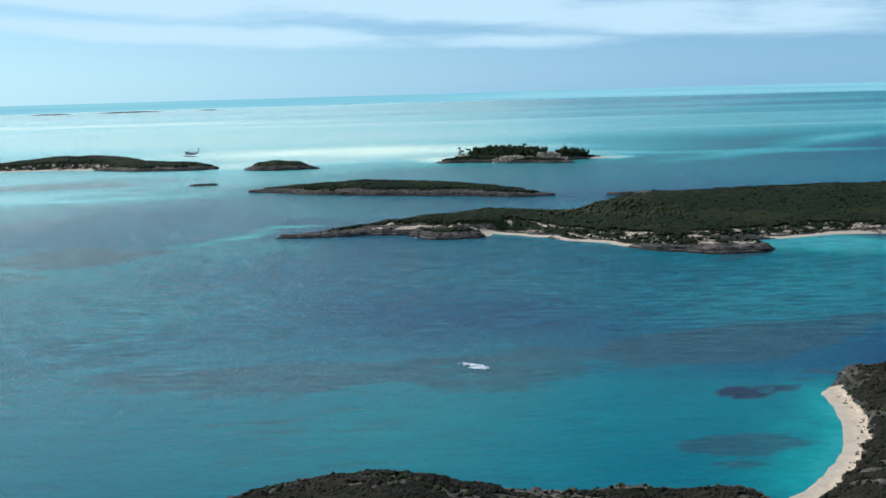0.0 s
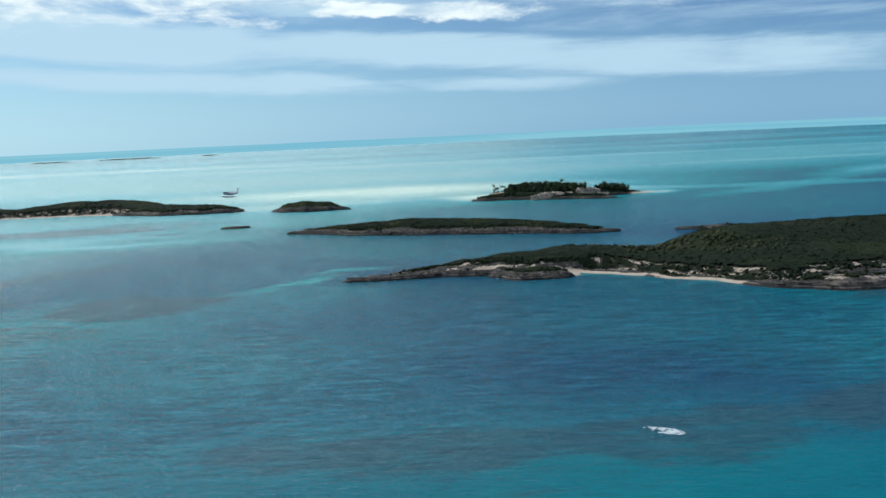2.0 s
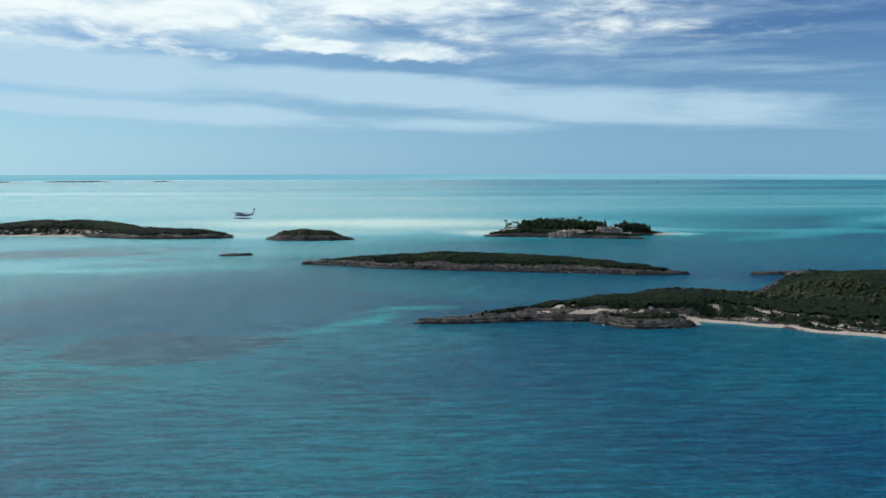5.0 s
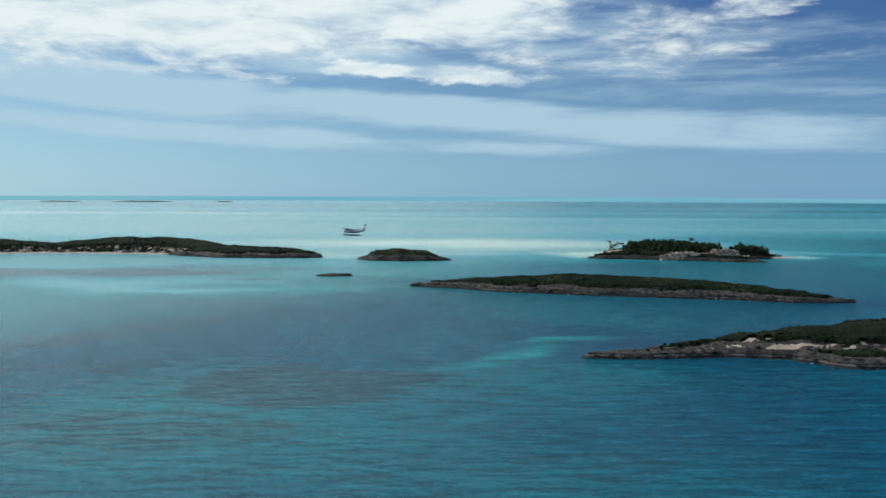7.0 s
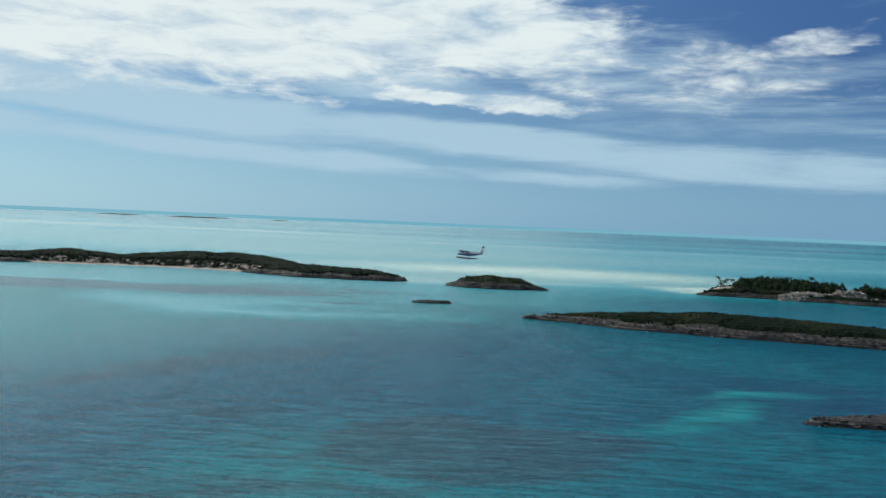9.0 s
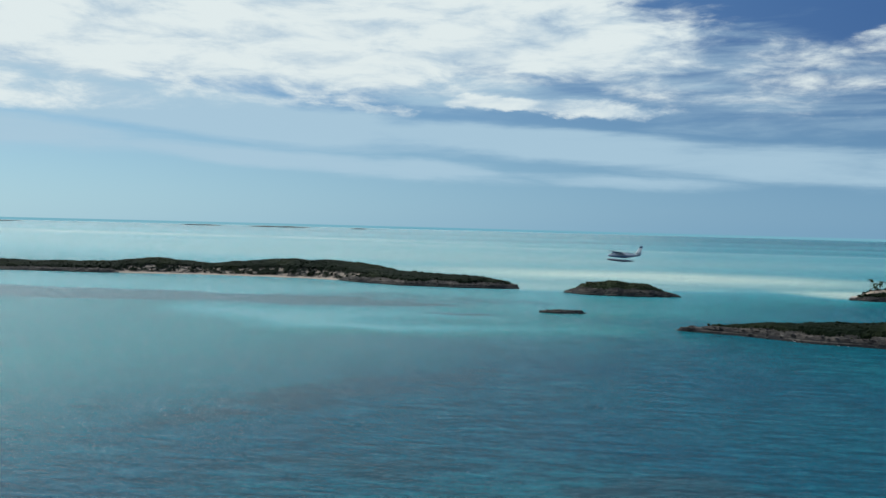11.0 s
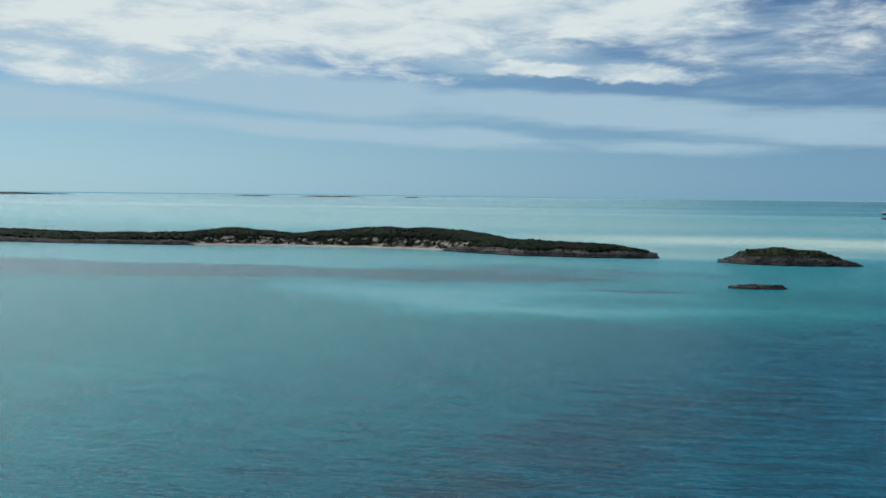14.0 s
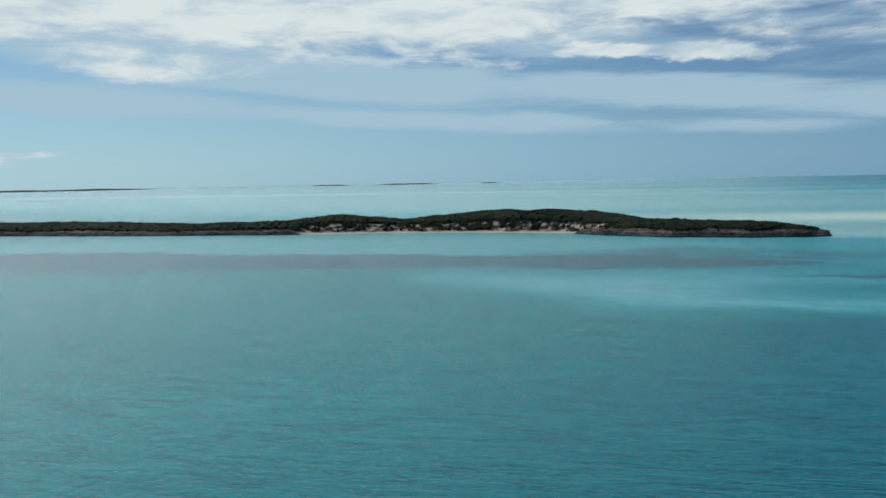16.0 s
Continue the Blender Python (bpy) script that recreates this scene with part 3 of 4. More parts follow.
            belt = smooth(x0, x0 + 12, x) * smooth(x1, x1 - 12, x) * (y < top) * smooth(near - 1.5, near + 1, shore) * smooth(far + 2, far - 2, shore)
            sand = np.maximum(sand, 0.62 * belt * smooth(0.62 - 0.2 * open_share, 0.68 - 0.2 * open_share, q))
        fringe = self.fringe * (0.15 + 1.7 * fbm(x / 13, y / 13, self.seed + 17, 4, 0.6))
        wood = smooth(0, 4, shore - fringe) * smooth(0.5, 0.2, sand)
        if self.gaps:
            wood = wood * smooth(self.gaps - 0.04, self.gaps + 0.06, fbm(x / 8, y / 6, self.seed + 21, 4, 0.6))
        return shore, z, sand, wood


def island(land, label, res):
    x0, y0, x1, y1 = land.box()
    gx, gy = np.meshgrid(np.arange(x0, x1 + res, res), np.arange(y0, y1 + res, res))
    shore, z, sand, wood = land.at(gx, gy)
    ny, nx = gx.shape
    idx = np.arange(ny * nx).reshape(ny, nx)
    quads = np.stack([idx[:-1, :-1], idx[:-1, 1:], idx[1:, 1:], idx[1:, :-1]], -1).reshape(-1, 4)
    quads = quads[shore.ravel()[quads].max(1) > -3.5]
    verts = np.stack([gx, gy, z], -1).reshape(-1, 3)
    used, inverse = np.unique(quads, return_inverse=True)
    me = mesh_of("island", verts[used], inverse.reshape(-1, 4), LAND, True,
                 (("sand", sand.ravel()[used]), ("wood", wood.ravel()[used])))
    return tagged(new("island", me), label, "island", kind="structure")


def canopy(land, res, high, seed, leaves):
    """The closed roof of the scrub: a crumpled sheet over the wooded ground."""
    x0, y0, x1, y1 = land.box()
    gx, gy = np.meshgrid(np.arange(x0, x1 + res, res), np.arange(y0, y1 + res, res))
    rng = np.random.default_rng(seed)
    gx, gy = gx + res * 0.5 * (rng.random(gx.shape) - 0.5), gy + res * 0.5 * (rng.random(gx.shape) - 0.5)
    shore, z, sand, wood = land.at(gx, gy)
    tops = 0.5 * fbm(gx / 3.0, gy / 3.0, seed + 1, 3, 0.6) + 0.5 * fbm(gx / 13, gy / 13, seed + 2, 2)
    gz = z - 0.3 + high * (0.35 + 1.1 * tops) * smooth(0.15, 0.9, wood) + 0.35 * rng.random(gx.shape)
    ny, nx = gx.shape
    idx = np.arange(ny * nx).reshape(ny, nx)
    quads = np.stack([idx[:-1, :-1], idx[:-1, 1:], idx[1:, 1:], idx[1:, :-1]], -1).reshape(-1, 4)
    quads = quads[wood.ravel()[quads].min(1) > 0.12]
    verts = np.stack([gx, gy, gz], -1).reshape(-1, 3)
    used, inverse = np.unique(quads, return_inverse=True)
    me = mesh_of("scrub_canopy", verts[used], inverse.reshape(-1, 4), leaves, False)
    tagged(new("scrub_canopy", me), "closed dark green canopy of wind-clipped scrub", "shrubs", kind="stuff")


def lumps(count, seed, squash, jag, keep=-0.35):
    """Ragged clump shapes, open underneath."""
    rng = np.random.default_rng(seed)
    out = []
    for _ in range(count):
        bm = bmesh.new()
        bmesh.ops.create_icosphere(bm, subdivisions=1, radius=1.0)
        v = np.array([p.co[:] for p in bm.verts])
        f = np.array([[q.index for q in face.verts] for face in bm.faces])
        bm.free()
        v *= (1 + jag * (rng.random((len(v), 1)) - 0.5))
        v += jag * 0.35 * (rng.random(v.shape) - 0.5)
        v[:, 2] *= squash
        f = f[v[f][:, :, 2].max(1) > keep * squash]
        used, inv = np.unique(f, return_inverse=True)
        out.append((v[used], inv.reshape(-1, 3)))
    return out


BUSHES, BOULDERS = lumps(7, 3, 0.85, 0.75), lumps(7, 9, 0.6, 0.8)


def scatter(name, land, per_square, size, shapes, material, label, category, wanted, seed, lift=0.15, tall=1.0, flat=False):
    """Clumps strewn over a land where wanted(shore, z, sand, wood, x, y) is high, in one mesh."""
    rng = np.random.default_rng(seed)
    x0, y0, x1, y1 = land.box(2.0)
    n = int((x1 - x0) * (y1 - y0) * per_square)
    x, y = x0 + rng.random(n) * (x1 - x0), y0 + rng.random(n) * (y1 - y0)
    shore, z, sand, wood = land.at(x, y)
    ok = wanted(shore, z, sand, wood, x, y) > rng.random(n)
    x, y, z = x[ok], y[ok], z[ok]
    r = size[0] + (size[1] - size[0]) * rng.random(len(x)) ** 1.8
    r = r * (0.75 + 0.5 * fbm(x / 15, y / 15, seed + 3, 2))
    verts, faces, base = [], [], 0
    which = rng.integers(len(shapes), size=len(x))
    turn = rng.random(len(x)) * 6.283
    stretch = 0.75 + 0.6 * rng.random(len(x))
    for k, (v, f) in enumerate(shapes):
        i = np.where(which == k)[0]
        if not len(i):
            continue
        c, s = np.cos(turn[i])[:, None], np.sin(turn[i])[:, None]
        vx, vy = v[None, :, 0] * stretch[i][:, None], v[None, :, 1]
        px = x[i][:, None] + r[i][:, None] * (vx * c - vy * s)
        py = y[i][:, None] + r[i][:, None] * (vx * s + vy * c)
        pz = z[i][:, None] + r[i][:, None] * (v[None, :, 2] * tall + lift)
        verts.append(np.stack([px, py, pz], -1).reshape(-1, 3))
        faces.append((f[None] + (np.arange(len(i)) * len(v))[:, None, None] + base).reshape(-1, 3))
        base += len(i) * len(v)
    me = mesh_of(name, np.concatenate(verts), np.concatenate(faces), material, not flat)
    return tagged(new(name, me), label, category, kind="stuff")


def woods(s, z, sand, wood, x, y):
    return wood


def rocky(s, z, sand, wood, x, y):
    return ((s > -1.2) & (s < 7)) * (1 - sand) * (sand < 0.3) * (0.25 + 0.75 * (s < 2.5))


def fringe_scrub(s, z, sand, wood, x, y):
    return ((s > 3) & (wood < 0.6) & (sand < 0.55)) * 0.35


MAIN = Land([[(-89, 500.6, 2.6, 0.5), (-68, 504, 6.5, 1.3), (-40, 511, 11, 4.4), (-10, 515, 17, 8.6), (25, 522, 25, 10.4), (52, 519, 34, 8),
              (72, 513, 40, 7.5), (95, 503, 48, 8), (118, 493, 52, 8), (150, 505, 56, 8), (200, 525, 62, 8), (260, 525, 70, 8)],
             [(112, 534, 38, 13), (140, 546, 60, 13), (180, 556, 88, 11.5), (215, 556, 95, 12), (262, 560, 103, 10.5), (360, 558, 112, 8), (446, 558, 103, 6)],
             [(-13, 496, 5, 1.5), (0, 490.5, 11, 2.5), (14, 489.5, 10.5, 2.6), (20, 492, 8, 2.2)], [(96.2, 455.1, 12, 2.6), (109.9, 437.9, 12, 3), (128.8, 429.3, 12.9, 3.9), (147.7, 427.6, 11.2, 3.4)],
             [(122.8, 662.1, 2.1, 0.4), (141.7, 659.5, 4.3, 1.3), (163.2, 639.7, 10.3, 2.6)]],
            beaches=[(24, 496, 8, 4, 0, 0.5), (44.7, 488.6, 29.2, 10.3, -14, 0.25), (81.6, 462, 29.2, 11.2, -42, 0.25), 
                     (176, 463.7, 22.3, 12, -8, 0.3), (214.7, 448.2, 42.9, 15.5, -30, 0.3), (257.6, 455.1, 34.3, 17.2, 0, 0.3)],
            bare=[(-16, 501.5, 11, 1.2, 2, 0.8)],
            dunes=[(28, 300, 545, 6.5, 16, 0.45)],
            scars=[(0, 501, 22, 3.4, -6, 0.5), (-30, 507, 16, 2.4, 12, 0.5), (128, 442, 18, 6, 0, 0.4)],
            cliff=1.6, seed=4, fringe=4.6, strand=5.0, grain=2.6)
MIDDLE = Land([[(-157, 749, 2.6, 0.4), (-140, 746, 7, 2.2), (-118, 740, 14, 5.0), (-98, 734, 20, 7.2), (-64, 726, 24, 9.8), (-17, 712, 23, 9.4), (12, 700, 21, 8.2),
                (36, 689, 18, 6), (55, 678, 14, 3.6), (68, 670, 8, 1.6), (83, 668, 2.4, 0.4)]],
              cliff=1.6, ragged=7, seed=21, fringe=3.6)
PALM_CAY = Land([[(-2, 998, 2.6, 0.4), (12, 998, 9, 4.2), (34, 998, 13, 6.6), (76, 988, 15, 5.4), (118, 963, 9, 3.2), (140, 953, 2.2, 0.5)],
                 [(24, 1030, 17, 6.0), (72, 1024, 29, 9.5), (122, 1008, 23, 7.0), (160, 1012, 14, 3.2), (188, 1015, 5, 0.6)]],
                beaches=[(18.9, 1027, 20.6, 18.9, 0, 0.3), (176, 1013.3, 25.8, 15.5, 0, 0.3), (176, 1010, 20, 8, 0, 0.4)],
                bare=[(122, 989, 13, 6, 0, 0.5), (20.6, 1021.8, 15.5, 10.3, 0, 0.4)],
                cliff=1.4, seed=33, fringe=2.0)
DOME = Land([[(-207.8, 976.3, 2.6, 0.4), (-190, 973.8, 14, 8.2), (-174.3, 973.8, 17.2, 10.6), (-154, 972, 14, 8.0), (-139, 968.6, 7, 2.6), (-129.7, 967.8, 2.1, 0.3)]],
            cliff=1.7, ragged=2.5, seed=41, fringe=2.8)
FLAT_ROCK = Land([[(-223.3, 815.8, 2.6, 0.4), (-216.4, 815.8, 4.3, 0.7), (-203.5, 817.5, 3, 0.3)]], cliff=1.3, ragged=4, seed=52, fringe=20)
LONG_CAY = Land([[(-1030.4, 1060.5, 38.6, 6), (-841.5, 1061.3, 38.6, 7.7), (-755.7, 1059.6, 37.8, 7.7), (-668.1, 1057.9, 37.8, 5.2), (-605.4, 1057.9, 32.6, 7.5), (-562.4, 1069.9, 37.8, 13.4),
                  (-518.7, 1075.1, 32.6, 7.8), (-455.1, 1083.7, 41.2, 14.0), (-412.2, 1078.5, 41.2, 15.4), (-374.4, 1063.1, 37.8, 12.6), (-356.4, 1043.3, 34.3, 9.0), (-326.3, 1024.4, 32.6, 8.6),
                  (-287.7, 1013.3, 26, 7.6), (-262.5, 1005.5, 15, 5.8), (-251.5, 1002.6, 8, 3.4), (-246.5, 1001.6, 3.4, 0.9)]],
                beaches=[(-549.6, 1037.3, 34.3, 13.7, 0, 0.3), (-480.9, 1045.9, 51.5, 15.5, 0, 0.3), (-412.2, 1040.7, 51.5, 13.7, 4, 0.3), (-255.9, 1009.8, 8.6, 4.3, -20, 0.4)],
                dunes=[(-590, -360, 1068, 5.5, 15, 0.62)], cliff=1.5, ragged=6, seed=61, fringe=5, strand=6.0)
NEAR_CAY = Land([[(112, 233, 6.5, 2.1), (121.9, 214.7, 26, 3.6), (128.8, 193.2, 44, 5), (120.2, 158.9, 48, 5), (81.6, 128.8, 41, 5), (36, 136, 31, 5), (6, 141, 25, 6.5),
                  (-14, 149, 25, 10), (-32, 146, 22, 7.5), (-62, 122, 20, 3.4), (-111.6, 94.5, 17.2, 2.6)]],
                cliff=1.7, ragged=9, seed=77, fringe=3.2, cove=COVE, gaps=0.33)

LANDS = [(MAIN, "scrub-covered limestone island with a pale beach and rocky headland", 0.9, 0.12, (0.5, 1.2), 1.0),
         (MIDDLE, "long low limestone cay with dark ledges and scrub", 0.8, 0.2, (0.4, 1.0), 0.9),
         (PALM_CAY, "small cay with palms, pale rock and a sand spit", 1.2, 0.25, (0.5, 1.4), 0.9),
         (DOME, "dome-shaped scrub islet ringed by undercut rock", 0.9, 0.3, (0.3, 0.7), 0.8),
         (LONG_CAY, "long hilly green cay with a beach along its bay", 1.25, 0.16, (0.5, 1.2), 1.2),
         (NEAR_CAY, "dark scrubby headland round a sandy cove", 0.7, 1.1, (0.15, 0.5), 0.5)]
for k, (land, label, res, density, size, pitch) in enumerate(LANDS):
    island(land, label, res)
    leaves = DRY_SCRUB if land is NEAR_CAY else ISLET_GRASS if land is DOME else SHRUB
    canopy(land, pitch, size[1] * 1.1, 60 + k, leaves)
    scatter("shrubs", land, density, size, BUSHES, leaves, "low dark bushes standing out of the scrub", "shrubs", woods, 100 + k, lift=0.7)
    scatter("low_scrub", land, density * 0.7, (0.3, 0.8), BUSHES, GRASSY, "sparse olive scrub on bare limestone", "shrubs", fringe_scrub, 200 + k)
    scatter("shore_rocks", land, 0.6, (0.3, 1.1), BOULDERS, ROCK, "jagged dark limestone blocks along the waterline", "rocks", rocky, 300 + k, lift=0.0, tall=0.55, flat=True)


def dome_top(s, z, sand, wood, x, y):
    return wood * smooth(5, 9, s)


def olive_slope(s, z, sand, wood, x, y):
    return wood * blob(x, y, 88, 522, 46, 20, -30, 0.7)


scatter("grass_tufts", DOME, 0.5, (0.4, 1.0), BUSHES, GRASSY, "dry olive grass over the top of the islet", "grass", dome_top, 230, lift=0.8)
scatter("grass_tufts", MAIN, 0.22, (0.6, 1.5), BUSHES, GRASSY, "paler olive scrub on the slope of the island", "shrubs", olive_slope, 231, lift=0.9)


def wrack(s, z, sand, wood, x, y):
    return (sand > 0.35) * (s > 3.0) * (s < 8.0) * smooth(0.45, 0.6, fbm(x / 4, y / 4, 97, 2))


scatter("wrack", NEAR_CAY, 0.9, (0.12, 0.5), BOULDERS, ROCK, "dark rubble and weed strewn along the top of the beach", "beach wrack", wrack, 410, lift=0.0, tall=0.4, flat=True)
island(FLAT_ROCK, "flat bare rock barely above the water", 0.8)
scatter("shore_rocks", FLAT_ROCK, 0.5, (0.4, 1.2), BOULDERS, ROCK, "dark broken blocks on the flat rock", "rocks", rocky, 390, lift=0.0, tall=0.7, flat=True)


# ---- surf, far islets ----
def strew(name, points, sizes, shapes, material, seed, tall=1.0, flat=True):
    """Clumps of the given sizes at the given points, in one mesh."""
    rng = np.random.default_rng(seed)
    verts, faces, base = [], [], 0
    for (x, y, z), r in zip(points, sizes):
        v, f = shapes[rng.integers(len(shapes))]
        a = rng.random() * 6.283
        c, s = math.cos(a), math.sin(a)
        w = v * r
        verts.append(np.stack([x + w[:, 0] * c - w[:, 1] * s, y + w[:, 0] * s + w[:, 1] * c, z + w[:, 2] * tall], -1))
        faces.append(f + base)
        base += len(v)
    return new(name, mesh_of(name, np.concatenate(verts), np.concatenate(faces), material, not flat))


def surf(s, z, sand, wood, x, y):
    return ((s > -1.6) & (s < 0.2)) * smooth(0.60, 0.72, fbm(x / 14, y / 14, 88, 2)) * 0.8


for k, land in enumerate((MAIN, MIDDLE, PALM_CAY)):
    scatter("surf", land, 0.6, (0.25, 0.7), BOULDERS, FOAM, "thin white surf where swell meets the ledge", "surf", surf, 500 + k, lift=0.1, tall=0.25)

_rng = np.random.default_rng(12)
_pts, _sz = [], []
for _ in range(7000):
    u, v = _rng.uniform(-1, 1), _rng.uniform(-1, 1)
    torn = 0.5 * vnoise(np.array([u * 9 + 7]), np.array([v * 4]), 5)[0] + 0.5 * vnoise(np.array([u * 26]), np.array([v * 11]), 8)[0]
    if u * u + v * v > 0.55 + 0.5 * torn or torn < 0.56 - 0.14 * u:
        continue
    along, across = 5.6 * u, 2.9 * v * (0.75 + 0.25 * u)
    _pts.append((8.3 + 0.80 * along + 0.60 * across, 252.8 - 0.60 * along + 0.80 * across, 0.02 + 0.45 * (1 - u * u) * (1 - v * v)))
    _sz.append(0.03 + 0.10 * _rng.random())
tagged(strew("breaking_wave", _pts, _sz, BUSHES, FOAM, 6, 0.55), "white breaking wave crest over a shallow reef", "wave", kind="stuff")


def rim_height(x, y):
    reach = math.hypot(x - SEA_MIDDLE[0], y - SEA_MIDDLE[1])
    t = min(1.0, max(0.0, (reach - 3300) / (SEA_REACH - 3300)))
    return 18.0 * (t * t * (3 - 2 * t)) ** 1.2


for k, (ax, ay, bx, by, high) in enumerate([(-3100, 3480, -2455, 3925, 9), (-1871, 4231, -1721, 4285, 5), (-1591, 4325, -1336, 4392, 6), (-1136, 4430, -1073, 4440, 4)]):
    mx, my = (ax + bx) / 2, (ay + by) / 2
    far = Land([[(ax, ay, 6, 1), (ax * 0.7 + bx * 0.3, ay * 0.7 + by * 0.3, 24, high), (mx, my, 20, high * 0.6), (ax * 0.3 + bx * 0.7, ay * 0.3 + by * 0.7, 24, high), (bx, by, 6, 1)]],
               cliff=1.0, ragged=14, seed=130 + k, fringe=0.1)
    islet = island(far, "low dark wooded islet far out on the banks", 8.0)
    islet.location.z = rim_height(mx, my)


# ---- palms and pale rock on the small cay ----
def tube(bm, points, radii, sides=6):
    rings = []
    for p, r in zip(points, radii):
        rings.append([bm.verts.new((p[0] + r * math.cos(6.2832 * k / sides), p[1] + r * math.sin(6.2832 * k / sides), p[2])) for k in range(sides)])
    for a, b in zip(rings, rings[1:]):
        for k in range(sides):
            bm.faces.new((a[k], a[(k + 1) % sides], b[(k + 1) % sides], b[k]))
    bm.faces.new(rings[-1])


def palm(seed, height):
    rng = random.Random(seed)
    thing = new("palm_tree")
    lean, way = rng.uniform(0.3, 1.5), rng.uniform(0, 6.28)
    pts = [(lean * (t ** 1.7) * math.cos(way), lean * (t ** 1.7) * math.sin(way), height * t - 0.4 * (t == 0)) for t in (0, 0.2, 0.4, 0.6, 0.8, 1.0)]
    bm = bmesh.new()
    tube(bm, pts, (0.30, 0.22, 0.18, 0.16, 0.15, 0.14))
    part("trunk", bm, BARK, thing, "slender grey ringed trunk")
    bm = bmesh.new()
    tx, ty, tz = pts[-1]
    for k in range(15):
        a = 6.2832 * k / 15 + rng.uniform(-0.2, 0.2)
        rise, length = rng.uniform(-0.35, 1.0), rng.uniform(2.6, 3.6)
        c, s = math.cos(a), math.sin(a)
        spine = []
        for t in (0, 0.3, 0.6, 0.85, 1.0):
            out = length * t * (1 - 0.18 * t * t)
            spine.append((out, rise * length * t * 0.6 - 1.5 * t * t * (1.0 + 0.4 * (rise < 0)), 0.08 + 0.62 * math.sin(math.pi * min(1, t * 0.85 + 0.1))))
        rows = []
        for out, up, half in spine:
            rows.append([bm.verts.new((tx + out * c - q * s, ty + out * s + q * c, tz + up - 0.35 * abs(q))) for q in (-half, 0.0, half)])
        for r0, r1 in zip(rows, rows[1:]):
            for q in (0, 1):
                bm.faces.new((r0[q], r0[q + 1], r1[q + 1], r1[q]))
    part("crown", bm, PALM_LEAF, thing, "drooping dark green fronds", False)
    return thing


PALMS = [palm(k, h) for k, h in enumerate((7.0, 8.0, 9.0, 9.8))]
_rng = random.Random(40)
_count = 0
def plant(x, y):
    global _count
    z = float(PALM_CAY.at(np.array([x]), np.array([y]))[1][0])
    if z < 0.7:
        return
    ob = PALMS[_count % 4]
    m = pose(x, y, z, 0, 0, _rng.uniform(0, 360))
    grow = _rng.uniform(0.8, 1.12)
    if _count < 4:
        ob.matrix_basis = m
    else:
        ob = copy_thing(ob, m)
    ob.scale = (grow, grow, grow)
    tagged(ob, "coconut palm with a drooping crown on the sandy cay", "palm tree", "palms of the small cay")
    _count += 1


def casuarina(seed, height):
    """A slender wind-leant tree: a tapered trunk, and tufts of fine needles that thin towards its tip."""
    rng = np.random.default_rng(seed)
    thing = new("casuarina_tree")
    bm = bmesh.new()
    tube(bm, [(0.05 * height * t * t, 0.0, height * 0.9 * t - 0.5 * (t == 0)) for t in (0, 0.3, 0.6, 1.0)], (0.26, 0.18, 0.12, 0.03))
    part("trunk", bm, BARK, thing, "thin grey trunk")
    verts, faces, base = [], [], 0
    for k in range(46):
        t = rng.random() ** 0.8
        spread = height * (0.27 * (1 - t) ** 0.6 + 0.02) * (0.4 + 0.6 * rng.random())
        a = rng.random() * 6.283
        v, f = BUSHES[k % len(BUSHES)]
        r = height * (0.10 - 0.055 * t) * (0.7 + 0.6 * rng.random())
        at = np.array([spread * math.cos(a) + 0.05 * height * t * t, spread * math.sin(a), height * (0.16 + 0.84 * t)])
        verts.append(at + v * r * np.array([0.8, 0.8, 1.15]))
        faces.append(f + base)
        base += len(v)
    crown = new("crown", mesh_of("crown", np.concatenate(verts), np.concatenate(faces), PALM_LEAF, False))
    crown.parent = thing
    tagged(crown, "feathery dark green needle tufts")
    return thing


CASUARINAS = [casuarina(70 + k, h) for k, h in enumerate((6.6, 7.4, 8.2, 9.0, 7.8))]
_sown = 0
def sow(x, y):
    global _sown
    z = float(PALM_CAY.at(np.array([x]), np.array([y]))[1][0])
    if z < 0.7:
        return
    ob = CASUARINAS[_sown % 5]
    m = pose(x, y, z, 0, 0, _rng.uniform(0, 360))
    grow = _rng.uniform(0.75, 1.12)
    if _sown < 5:
        ob.matrix_basis = m
    else:
        ob = copy_thing(ob, m)
    ob.scale = (grow, grow, grow)
    tagged(ob, "dark green casuarina tree in the grove of the sandy cay", "tree", "grove of the small cay")
    _sown += 1


for _ in range(140):
    t = _rng.random()
    sow(38 + 80 * t, 1020 - 14 * t + _rng.uniform(-16, 15))
for _ in range(26):
    sow(_rng.uniform(136, 166), _rng.uniform(1003, 1018))
for _ in range(16):
    t = _rng.random()
    plant(34 + 82 * t, 1020 - 14 * t + _rng.uniform(-17, 15))
for _ in range(8):
    plant(_rng.uniform(22, 38), _rng.uniform(1014, 1036))


def under_palms(s, z, sand, wood, x, y):
    ridge = np.maximum(blob(x, y, 74, 1016, 36, 18, -9, 0.25), blob(x, y, 147, 1009, 15, 8, 0, 0.3))
    return ridge * (s > 4)


scatter("thicket", PALM_CAY, 0.5, (1.5, 2.9), BUSHES, SHRUB, "dense dark thicket standing under the trees", "thicket", under_palms, 620, lift=0.8, tall=1.7)


